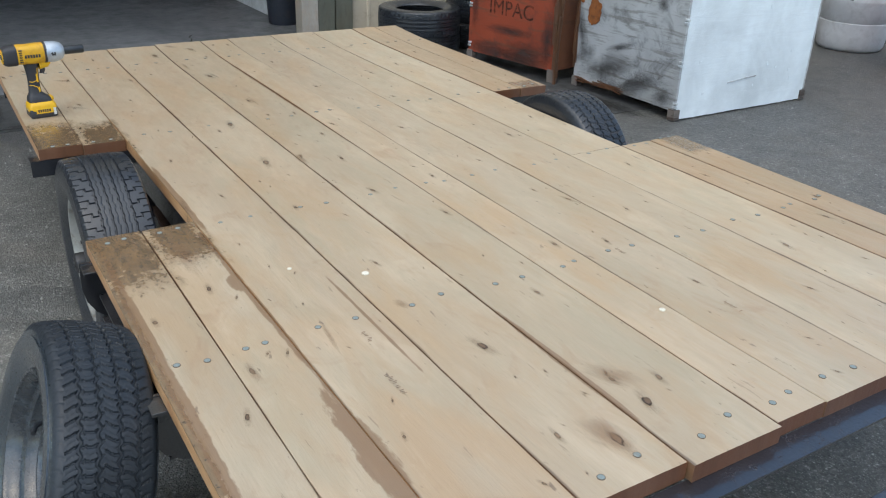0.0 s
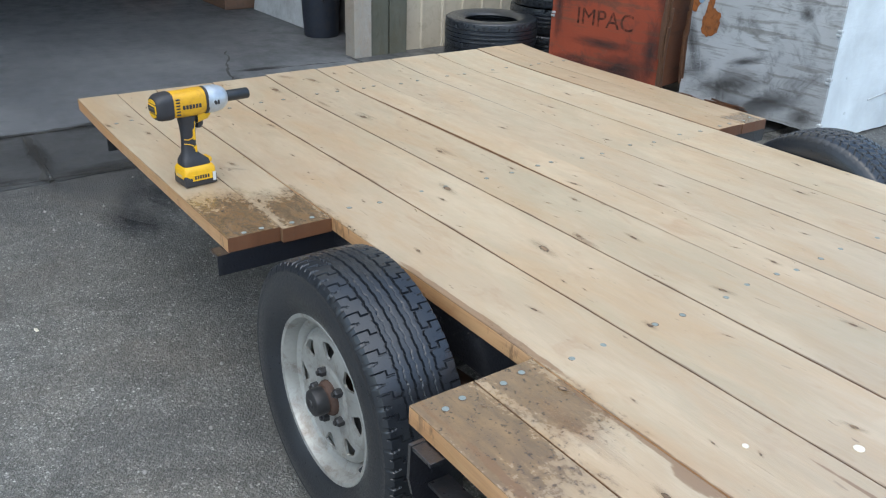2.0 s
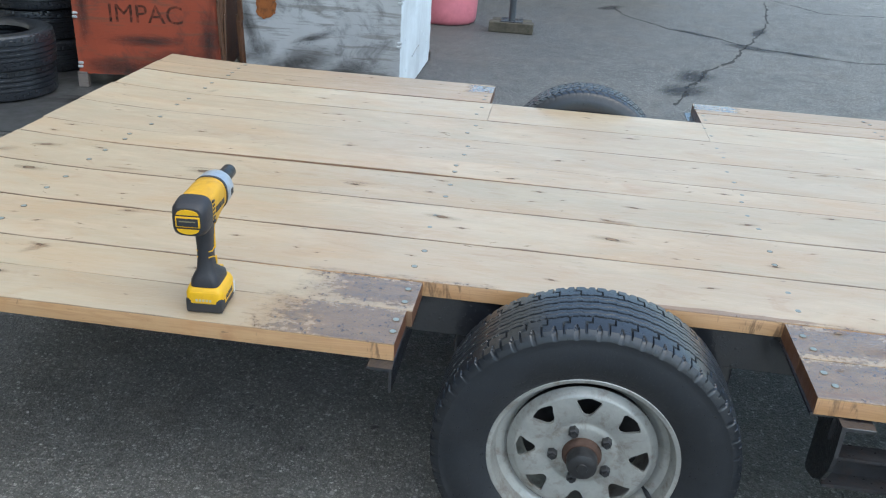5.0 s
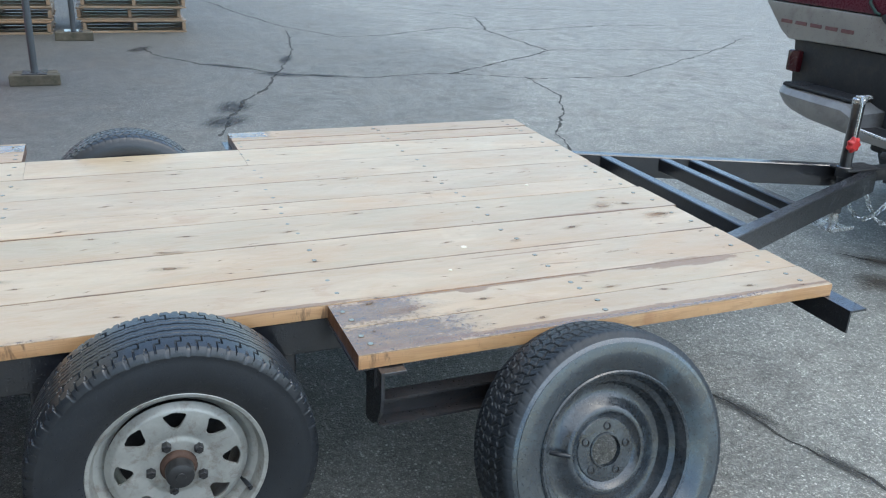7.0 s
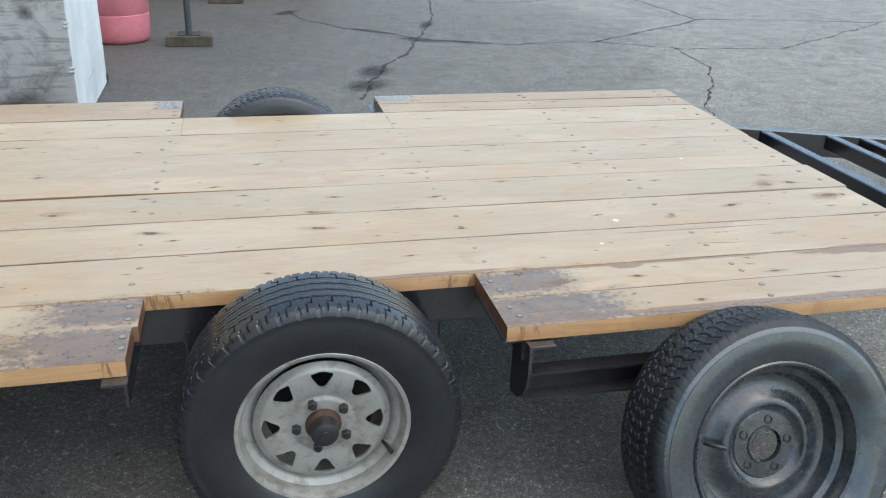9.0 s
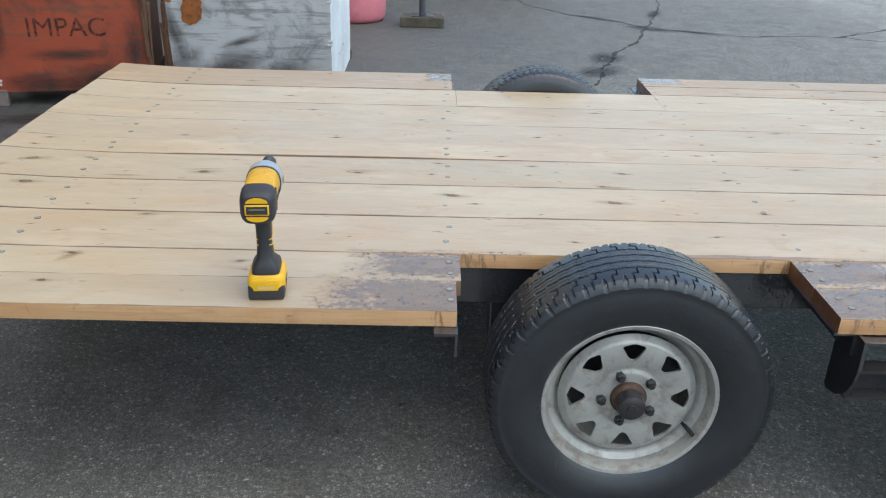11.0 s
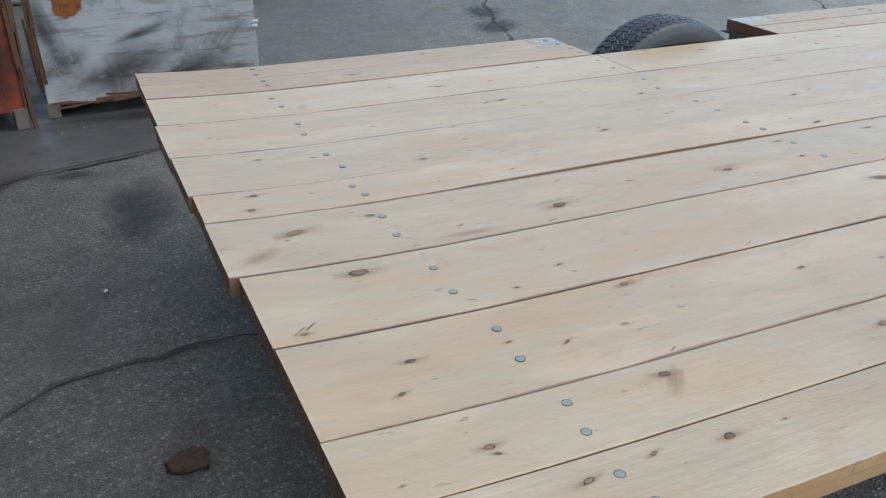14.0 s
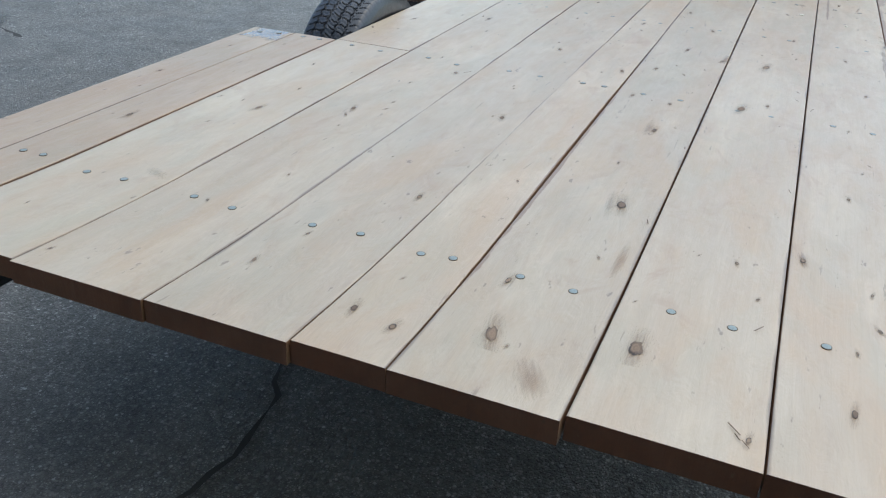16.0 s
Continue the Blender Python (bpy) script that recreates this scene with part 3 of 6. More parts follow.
crack([(2.95, 1.1), (3.3, 0.78), (3.6, 0.42), (3.68, 0.15), (3.76, -0.2), (4.1, -1.2)], 0.016, 0.0015, 5)
crack([(5.15, 1.3), (5.39, 1.03), (5.75, 0.8), (6.4, 0.5)], 0.022, 0.0015, 6)
crack([(-1.0, 2.5), (-0.46, 2.98), (0.4, 3.15), (1.6, 3.05)], 0.03, 0.0066, 7)
crack([(-3.0, 1.76), (-2.36, 1.54), (-1.7, 1.3)], 0.022, 0.0092, 8)
crack([(-2.36, 1.6), (-2.33, 1.98), (-2.3, 2.4)], 0.02, 0.0092, 9)

crack([(-1.59, -5), (-1.59, -1.5), (-1.59, 0.05), (-1.6, 0.5), (-1.6, 2.4)], 0.05, 0.0095, 10)
crack([(-1.57, 0.035), (-1.2, 0.03), (-0.8, 0.0)], 0.05, 0.0072, 11)
crack([(-1.57, 2.47), (-1.02, 2.49)], 0.035, 0.0072, 12)
crack([(-1.02, 2.49), (-0.96, 2.0), (-0.92, 1.62), (-0.82, 0.6), (-0.8, 0.0), (-0.82, -3)], 0.03, 0.0072, 13)

# dirt and damp gathered along the cracks, darker patches before the crates, brown drips behind the hitch: along,
# across, half sizes, turn
DIRT = stain_material("crack_dirt_stain", (0.03, 0.029, 0.027), 0.75)
DRIP = stain_material("brown_ground_stain", (0.085, 0.065, 0.048), 0.7)
dirt_discs = []
for mt in (DIRT, DRIP):
    sb = bmesh.new()
    bmesh.ops.create_circle(sb, cap_ends=True, segments=24, radius=1.0)
    dirt_discs.append(mesh_of("dirt_disc", sb, mt))
for k, x, y, a, b, turn in ((0, 3.38, 6.56, 0.34, 0.17, -0.5), (0, 3.75, 6.45, 0.4, 0.09, -0.3), (0, 2.95, 7.05, 0.42, 0.09, -0.75), (0, 2.72, 5.2, 0.36, 0.2, 1.15), (0, 2.6, 4.75, 0.34, 0.22, 0.9), (0, 3.62, 7.4, 0.4, 0.1, 1.2),
                             (0, 3.45, 0.62, 0.2, 0.05, -0.85), (0, 3.66, 0.25, 0.22, 0.06, -1.25), (0, 3.74, -0.12, 0.2, 0.05, -1.3), (0, 3.22, 0.86, 0.2, 0.07, -0.7), (1, 5.28, 1.14, 0.3, 0.12, -0.8), (1, 5.05, 0.95, 0.2, 0.16, 0.2),
                             (1, 4.93, 0.56, 0.16, 0.13, 0.5), (0, 4.9, 0.35, 0.2, 0.05, -1.2), (1, 4.86, 0.15, 0.2, 0.12, -1.3), (0, 5.6, 0.88, 0.3, 0.05, -0.6), (0, 2.2, 8.2, 0.3, 0.15, 1.0), (0, -0.97, 2.0, 0.4, 0.06, 1.5),
                             (0, -1.58, 0.55, 0.55, 0.10, 1.57), (0, -1.60, 1.35, 0.6, 0.08, 1.57), (0, -1.58, -0.3, 0.5, 0.10, 1.57), (0, -1.22, 0.03, 0.42, 0.07, -0.03), (0, -0.86, 0.35, 0.55, 0.12, 1.6), (0, -0.9, -0.5, 0.6, 0.14, 1.5), (0, -1.1, 1.15, 0.3, 0.10, 0.2),
                             (0, -2.36, 1.75, 0.3, 0.06, 1.5), (0, -2.0, 1.42, 0.4, 0.05, -0.35), (0, -0.6, 2.85, 0.4, 0.10, 0.7), (0, -0.9, 3.2, 0.5, 0.16, 0.2), (0, 0.2, 3.62, 0.55, 0.12, 0.0)):
    ob = part("ground_stain", dirt_discs[k], None, at=Matrix.Translation((x, y, 0.0035 if x > 0.5 else 0.0105)) @ Matrix.Rotation(turn, 4, "Z") @ Matrix.Diagonal((a, b, 1, 1)))
    tagged(ob, "dark dirt stain on the asphalt" if k == 0 else "brown drip stain on the asphalt", "stain", kind="structure")

# dark damp stains on the ground behind the trailer: along, across, half sizes
sb = bmesh.new()
bmesh.ops.create_circle(sb, cap_ends=True, segments=24, radius=1.0)
wet_disc = mesh_of("wet_disc", sb, WET_STAIN)
for x, y, a, b in ((-0.03, 2.5, 0.2, 0.42), (-0.24, 2.93, 0.13, 0.06), (-0.42, 0.42, 0.42, 0.3), (-0.16, 0.2, 0.3, 0.2), (-0.62, 0.78, 0.2, 0.14)):
    ob = part("ground_stain", wet_disc, None, at=Matrix.Translation((x, y, 0.0077)) @ Matrix.Diagonal((a, b, 1, 1)))
    tagged(ob, "dark damp stain on the paving", "stain", kind="structure")

# ---- trailer ----
DECK_Z, T = 0.58, 0.038
EDGES = [0, 0.141, 0.282, 0.508, 0.740, 0.973, 1.116, 1.352, 1.598, 1.838, 1.978, 2.118]
REAR = [0.008, 0.008, 0.009, 0.007, -0.008, -0.006, -0.013, -0.016, -0.009, -0.008, -0.006]
FRONT = [3.655, 3.65, 3.632, 3.628, 3.642, 3.63, 3.632, 3.64, 3.645, 3.65, 3.655]
# boards with a side in the open
BARE = {0: ("low",), 2: ("low",), 8: ("high",), 10: ("high",)}


def rise(x):
    """The free rear ends of the boards curl up a little."""
    return 0.014 * max(0.0, (0.45 - x) / 0.45) ** 2


# half the open joint at each edge
GAPS = [0.0, 0.0011, 0.0014, 0.0016, 0.0018, 0.0013, 0.0009, 0.0010, 0.0010, 0.0014, 0.0024, 0.0]
ROWS_X = [0.327, 1.388, 2.246, 2.908, 3.577]
NEAR_CUT, FAR_CUT = (1.41, 2.212), (1.42, 2.236)
# large knots by board: along, across
KNOTS = {
    0: [(0.28, 0.1), (0.49, 0.1), (0.35, 0.012), (3.14, 0.11), (2.72, 0.05), (3.4, 0.06)],
    1: [(2.32, 0.262), (0.5, 0.245), (0.9, 0.22), (2.62, 0.2), (3.0, 0.17), (0.2, 0.2)],
    2: [(0.6, 0.485), (0.92, 0.41), (0.18, 0.41), (0.14, 0.34), (2.07, 0.41), (1.7, 0.36)],
    3: [(1.4, 0.66), (1.46, 0.6), (1.85, 0.63), (2.25, 0.57), (3.14, 0.63), (2.68, 0.61), (0.2, 0.69), (0.06, 0.53), (3.52, 0.67), (3.46, 0.58)],
    4: [(1.12, 0.83), (1.34, 0.83), (1.84, 0.757), (1.92, 0.87), (1.65, 0.92), (2.48, 0.94), (3.0, 0.88), (3.46, 0.8), (2.23, 0.83), (0.67, 0.81), (0.14, 0.88), (0.3, 0.91), (1.36, 0.93), (3.37, 0.79), (3.41, 0.88)],
    5: [(1.56, 1.0), (0.11, 1.08), (0.09, 1.01), (2.2, 1.06), (2.8, 1.09)],
    6: [(1.7, 1.22), (1.02, 1.17), (0.52, 1.16), (2.45, 1.28), (2.56, 1.33), (2.85, 1.23), (3.14, 1.27), (2.14, 1.28)],
    7: [(1.95, 1.54), (0.9, 1.5), (2.7, 1.44), (3.3, 1.5), (1.3, 1.4)],
    8: [(0.79, 1.69), (2.4, 1.72), (3.1, 1.66), (1.8, 1.75)],
    9: [(3.55, 1.94), (3.02, 1.94), (0.6, 1.9), (2.6, 1.88)],
    10: [(0.9, 2.06), (2.9, 2.05), (3.3, 2.03)],
}
# tint of each board
TONES = [(0.94, 0.92, 0.88), (1.0, 0.98, 0.94), (0.98, 0.94, 0.89), (1.0, 0.97, 0.92), (0.95, 0.93, 0.88), (1.03, 0.99, 0.93), (0.97, 0.95, 0.91), (1.0, 0.98, 0.93), (1.06, 1.05, 1.0), (0.88, 0.79, 0.68), (0.86, 0.77, 0.66)]
BIG_KNOTS = {(1.85, 0.63), (3.14, 0.63), (0.2, 0.69), (0.67, 0.81), (1.4, 0.66), (3.52, 0.67), (0.14, 0.88), (3.46, 0.8)}

trailer = thing("utility_trailer", "flatbed trailer with new plank deck on black steel frame", "trailer")


def disc_mesh(name, r, h, n, mat, dome=0.0, rim=0.0):
    bm = bmesh.new()
    if rim:
        lathe(bm, [(r + rim, -0.001), (r + rim, h * 0.3), (r, h * 0.3)], n)
        for f in bm.faces:
            f.material_index = 1
    lathe(bm, [(r, -0.001), (r, h * 0.6), (r * 0.86, h), (r * 0.4, h + dome), (1e-5, h + dome)], n)
    return mesh_of(name, bm, mat, True)


screw_head = disc_mesh("screw_head", 0.0066, 0.0007, 16, [SCREW, SCREW_RIM], 0.0, 0.0012)
kb = bmesh.new()
bmesh.ops.create_circle(kb, cap_ends=True, segments=20, radius=1.0)
knot_mesh = mesh_of("knot_mesh", kb, KNOT)


def plank_mesh(length, width, seed, lift, bare=()):
    """A sawn board with eased edges, slightly bowed; sides and ends have their own wood."""
    rnd = random.Random(seed)
    bm = bmesh.new()
    n, e = max(2, int(length / 0.12)), 0.0016
    k = e + 0.003
    sec = [(-width / 2, -T), (-width / 2, -e), (-width / 2 + e * 0.3, -e * 0.3), (-width / 2 + e, 0), (-width / 2 + k, 0), (-width * 0.2, 0), (width * 0.2, 0),
           (width / 2 - k, 0), (width / 2 - e, 0), (width / 2 - e * 0.3, -e * 0.3), (width / 2, -e), (width / 2, -T)]
    ph, rings = rnd.uniform(0, 6), []
    for k in range(n + 1):
        x = -length / 2 + length * k / n
        dy = 0.0008 * math.sin(2.1 * x + ph)
        dz = 0.0007 * math.sin(1.7 * x + ph * 2) + lift(x)
        rings.append([bm.verts.new((x, y + dy, z + dz + (0.0004 * math.cos(y / width * 3.1) if z == 0 else 0))) for y, z in sec])
    m = len(sec)
    for a, b in zip(rings, rings[1:]):
        for i in range(m):
            f = bm.faces.new((a[i], b[i], b[(i + 1) % m], a[(i + 1) % m]))
            # sides inside a joint take the darker joint wood
            f.material_index = 0 if 1 <= i <= m - 3 else 1 if i == 0 and "low" in bare or i == m - 2 and "high" in bare else 3
    for f in (bm.faces.new(rings[0]), bm.faces.new(rings[-1][::-1])):
        f.material_index = 2
    bmesh.ops.recalc_face_normals(bm, faces=bm.faces[:])
    me = mesh_of("plank", bm, [WOOD_TOP, WOOD_SIDE, WOOD_END, WOOD_JOINT], True)
    return me


def plank(i, x0, x1, rows):
    y0, y1 = EDGES[i] + GAPS[i], EDGES[i + 1] - GAPS[i + 1]
    cx, cy = (x0 + x1) / 2, (y0 + y1) / 2
    dz = random.uniform(-0.0012, 0.0012)
    lift = (lambda x: rise(x) + 0.0055 * math.exp(-((x - 1.15) / 0.6) ** 2)) if i == 5 else rise
    tone = TONES[i]
    ob = part("plank", plank_mesh(x1 - x0, y1 - y0, i * 7 + int(x0 * 10), lambda x: lift(x + cx), BARE.get(i, ())), None, trailer, at=Matrix.Translation((cx, cy, DECK_Z + dz)))
    ob.color = (*tone, 1)
    for rx in rows:
        for s in (-1, 1):
            p = (rx - cx + random.uniform(-0.012, 0.012), s * (y1 - y0) * (0.2 if y1 - y0 > 0.2 else 0.19) + random.uniform(-0.008, 0.008), 0.0007 + lift(rx))
            part("screw", screw_head, None, ob, at=Matrix.Translation(p))
    spots = [k for k in KNOTS[i] if x0 < k[0] < x1]
    for kx, ky in spots:
        big = (kx, ky) in BIG_KNOTS
        a = random.uniform(0.030, 0.037) if big else random.uniform(0.013, 0.020)
        m = Matrix.Translation((kx - cx, ky - cy, 0.0016 + lift(kx))) @ Matrix.Rotation(random.uniform(-0.25, 0.25), 4, "Z") @ Matrix.Diagonal((a * random.uniform(1.5, 2.3), a * random.uniform(0.85, 1.1), 1, 1))
        part("knot", knot_mesh, None, ob, at=m)
    # small pin knots and mill specks
    rnd = random.Random(i * 31 + int(x0 * 7))
    for _ in range(int((x1 - x0) * (4.5 if y1 - y0 > 0.2 else 3))):
        kx, ky = rnd.uniform(x0 + 0.05, x1 - 0.05), rnd.uniform(y0 + 0.02, y1 - 0.02)
        a = rnd.uniform(0.004, 0.010)
        m = Matrix.Translation((kx - cx, ky - cy, 0.0015 + lift(kx))) @ Matrix.Rotation(rnd.uniform(-0.5, 0.5), 4, "Z") @ Matrix.Diagonal((a * rnd.uniform(1.3, 2.4), a, 1, 1))
        part("knot", knot_mesh, None, ob, at=m)
    return ob


for i in range(11):
    cuts = NEAR_CUT if i < 2 else FAR_CUT if i > 8 else None
    if cuts:
        spans = [(REAR[i], cuts[0] - 0.012 * (i in (0,))), (cuts[1], FRONT[i])]
    elif i == 8:
        spans = [(REAR[i], 1.433), (1.4342, 2.2358), (2.237, FRONT[i])]
    else:
        spans = [(REAR[i], FRONT[i])]
    for x0, x1 in spans:
        plank(i, x0, x1, [r for r in ROWS_X if x0 < r < x1])

# stains, a gouge and faint mill stamps on the deck: along, across, half length, half width, turn
stain_discs = []
for mt in (STAIN_BROWN, STAIN_GREY):
    sb = bmesh.new()
    bmesh.ops.create_circle(sb, cap_ends=True, segments=20, radius=1.0)
    stain_discs.append(mesh_of("stain_disc", sb, mt))
for k, x, y, a, b, turn in ((0, 3.36, 0.80, 0.09, 0.045, 0.5), (0, 3.5, 0.66, 0.08, 0.05, 0.2), (0, 2.95, 0.36, 0.10, 0.008, -0.12), (0, 2.9, 0.565, 0.035, 0.02, 0.3), (0, 1.87, 0.745, 0.08, 0.02, 0.0),
                            (0, 0.06, 0.80, 0.06, 0.03, 0.4), (1, 0.66, 0.83, 0.09, 0.014, 0.1), (1, 1.13, 0.845, 0.09, 0.014, 0.0), (1, 0.37, 1.64, 0.04, 0.02, 1.1),
                            (0, 0.5, 0.22, 0.05, 0.02, 0.9), (1, 0.95, 0.21, 0.06, 0.015, 0.8), (0, 2.42, 0.2, 0.16, 0.03, 0.0), (0, 0.45, 0.765, 0.09, 0.012, 0.0)):
    part("deck_stain", stain_discs[k], None, trailer, "soft dark stain in the wood", at=Matrix.Translation((x, y, DECK_Z + 0.0027 + rise(x))) @ Matrix.Rotation(turn, 4, "Z") @ Matrix.Diagonal((a, b, 1, 1)))
stamp_bar = mesh_of("stamp_bar", boxes(((0, 0, 0), (0.0018, 0.009, 0.0004))), Mat("faded_stamp", (0.27, 0.19, 0.13), 0.8))
for x, y, n in ((3.14, 0.40, 14), (2.97, 0.43, 8), (3.25, 1.25, 10), (2.9, 1.22, 7)):
    for k in range(n):
        if random.random() < 0.75:
            part("mill_stamp", stamp_bar, None, trailer, at=Matrix.Translation((x + k * 0.0055, y + random.uniform(-0.003, 0.003), DECK_Z + 0.0026)) @ Matrix.Rotation(random.uniform(-0.2, 0.2), 4, "Z"))

# saw nicks and scratches: short dark strokes along the board edges
nick = mesh_of("nick", boxes(((0, 0, 0), (0.022, 0.0014, 0.0002))), Mat("nick_dark", (0.10, 0.055, 0.03), 0.85))
rnd = random.Random(44)
spots = [(0.05, 0.533, 1.1), (0.06, 0.543, 1.0), (0.075, 0.548, 1.2), (0.9, 0.52, 0.5), (1.04, 0.748, 0.3), (1.55, 0.53, 0.8), (0.62, 0.752, 0.4), (1.3, 1.125, 0.2), (2.1, 0.755, 0.6), (0.55, 0.29, 0.9)]
spots += [(rnd.uniform(0.1, 3.5), rnd.choice(EDGES[2:10]) + rnd.choice((-1, 1)) * rnd.uniform(0.006, 0.03), rnd.uniform(-1.2, 1.2)) for _ in range(12)]
for x, y, turn in spots:
    part("nick", nick, None, trailer, at=Matrix.Translation((x, y, DECK_Z + 0.0026 + rise(x))) @ Matrix.Rotation(turn * 0.6, 4, "Z") @ Matrix.Diagonal((rnd.uniform(0.4, 1.1), rnd.uniform(0.5, 1.2), 1, 1)))

# white dabs on the deck
for x, y, r in ((2.609, 0.406, 0.0055), (2.718, 0.562, 0.0095), (3.206, 1.09, 0.0075)):
    part("plug", disc_mesh("plug_mesh", r, 0.002, 14, PLUG), None, trailer, "small white plug in the deck", at=Matrix.Translation((x, y, DECK_Z + 0.0008)))

# frame: two main rails, cross members, front and side angles
F_TOP = DECK_Z - T - 0.001


def bar(name, a, b, section, mat=FRAME_BLACK, label=""):
    bm = bmesh.new()
    sweep_section(bm, a, b, section)
    return part(name, bm, mat, trailer, label)


def tube_section(w, h):
    e = 0.004
    return [(-w / 2 + e, 0), (w / 2 - e, 0), (w / 2, -e), (w / 2, -h + e), (w / 2 - e, -h), (-w / 2 + e, -h), (-w / 2, -h + e), (-w / 2, -e)]


bar("main_rail", (0.05, 0.322, F_TOP), (3.62, 0.322, F_TOP), tube_section(0.06, 0.1))
bar("main_rail", (0.05, 1.796, F_TOP), (3.62, 1.796, F_TOP), tube_section(0.06, 0.1))
for rx, end, drop in zip(ROWS_X, (0.004, -0.03, 0.004, 0.004), (0.05, 0.055, 0.055, 0.055)):
    bar("cross_member", (rx + 0.012, end, F_TOP), (rx + 0.012, 2.118 - end, F_TOP), angle_section(-0.05, drop), FRAME_BLACK)
bar("front_angle", (3.632, -0.10, F_TOP), (3.632, 2.2, F_TOP), angle_section(0.06, 0.07))
# hangers and low channel beside the wheel opening
for hx in (2.262, 2.93):
    bm = bmesh.new()
    rim = [(-0.032, 0.0), (-0.034, -0.07), (-0.026, -0.11), (-0.006, -0.145), (0.03, -0.172), (0.075, -0.185), (0.085, -0.178), (0.085, 0.0)]
    f = [bm.verts.new((hx - 0.004, y, F_TOP + z)) for y, z in rim]
    b = [bm.verts.new((hx + 0.004, y, F_TOP + z)) for y, z in rim]
    bm.faces.new(f), bm.faces.new(b[::-1])
    for k in range(len(f)):
        bm.faces.new((f[k], b[k], b[(k + 1) % len(f)], f[(k + 1) % len(f)]))
    bmesh.ops.recalc_face_normals(bm, faces=bm.faces[:])
    box(bm, (hx + 0.03, 0.025, F_TOP - 0.006), (0.06, 0.11, 0.008), 0.001)
    part("hanger_plate", bm, FRAME_BLACK, trailer)
bar("low_channel", (2.268, 0.05, F_TOP - 0.095), (2.926, 0.05, F_TOP - 0.095), channel_section(0.045, 0.075), FRAME_RUSTY, "rust-stained black steel channel")
for hx in (1.52, 2.1):
    bm = bmesh.new()
    box(bm, (hx, 0.33, F_TOP - 0.15), (0.06, 0.07, 0.12), 0.006)
    cyl(bm, (hx, 0.27, F_TOP - 0.17), (hx, 0.39, F_TOP - 0.17), 0.02, 12)
    part("spring_hanger", bm, FRAME_BLACK, trailer)
    bm = bmesh.new()
    box(bm, (hx, 1.79, F_TOP - 0.15), (0.06, 0.07, 0.12), 0.006)
    part("spring_hanger", bm, FRAME_BLACK, trailer)
WHEEL_X, AXLE_Z = 1.800, 0.326
for sy in (0.335, 1.79):
    bm = bmesh.new()
    for k in range(4):
        ln = 0.3 - k * 0.06
        pts = [(WHEEL_X + ln * u, sy, F_TOP - 0.155 - 0.045 * (1 - (ln * u / 0.3) ** 2) - 0.008 * k) for u in (-1, -0.5, 0, 0.5, 1)]
        for p, q in zip(pts, pts[1:]):
            sweep_section(bm, p, q, [(-0.022, 0), (0.022, 0), (0.022, -0.007), (-0.022, -0.007)])
    part("leaf_spring", bm, RUST, trailer)
bm = bmesh.new()
cyl(bm, (WHEEL_X, 0.25, AXLE_Z), (WHEEL_X, 1.87, AXLE_Z), 0.032, 20)
part("axle", bm, FRAME_RUSTY, trailer)

# tongue: two rails to the coupler, with three cross bars
TIP = (4.93, 1.065)
bar("tongue_rail", (3.5, 0.415, F_TOP), (TIP[0], TIP[1] - 0.04, F_TOP), tube_section(0.05, 0.1))
bar("tongue_rail", (3.5, 1.70, F_TOP), (TIP[0], TIP[1] + 0.04, F_TOP), tube_section(0.05, 0.1))
for bx, inset in ((3.84, 0.0), (4.09, 0.0), (4.215, 0.0)):
    f = (bx - 3.5) / (TIP[0] - 3.5)
    y0, y1 = 0.415 + f * (TIP[1] - 0.455), 1.70 + f * (TIP[1] + 0.04 - 1.70)
    bar("tongue_cross_bar", (bx, y0 + 0.025, F_TOP - 0.004), (bx, y1 - 0.025, F_TOP - 0.004), tube_section(0.045, 0.06))
bm = bmesh.new()
box(bm, (4.87, 1.065, F_TOP + 0.004), (0.2, 0.11, 0.008), 0.002)
box(bm, (5.02, 1.065, F_TOP - 0.03), (0.26, 0.075, 0.06), 0.012)
bmesh.ops.create_uvsphere(bm, u_segments=20, v_segments=12, radius=0.05, matrix=Matrix.Translation((5.14, 1.065, F_TOP - 0.035)))
box(bm, (5.08, 1.065, F_TOP + 0.035), (0.12, 0.03, 0.03), 0.006, Matrix.Rotation(0.3, 4, "Y"))
part("coupler", bm, DARK_METAL, trailer, "dark greasy ball coupler", True)
# jack post beside the coupler
JX, JY = 4.792, 1.055
bm = bmesh.new()
cyl(bm, (JX, JY, 0.34), (JX, JY, 0.845), 0.026, 24, bevel=0.003)
cyl(bm, (JX, JY, F_TOP - 0.03), (JX, JY, F_TOP + 0.02), 0.036, 20, bevel=0.004)
jack = part("jack_post", bm, FRAME_BLACK, trailer, "black tongue jack post", True)
bm = bmesh.new()
cyl(bm, (JX, JY, 0.275), (JX, JY, 0.345), 0.022, 20)
part("inner_tube", bm, CHROME, jack, "zinc inner tube", True)
bm = boxes(((JX, JY, 0.272), (0.14, 0.12, 0.006), 0.002), ((JX, JY - 0.06, 0.279), (0.14, 0.006, 0.018), 0.001), ((JX, JY + 0.06, 0.279), (0.14, 0.006, 0.018), 0.001))
part("foot_plate", bm, CHROME, jack, "zinc foot plate")
bm = bmesh.new()
cyl(bm, (JX, JY, 0.842), (JX, JY, 0.868), 0.03, 24, bevel=0.006)
box(bm, (JX + 0.012, JY - 0.01, 0.872), (0.07, 0.035, 0.014), 0.004)
part("jack_cap", bm, CHROME, jack, "zinc cap", True)
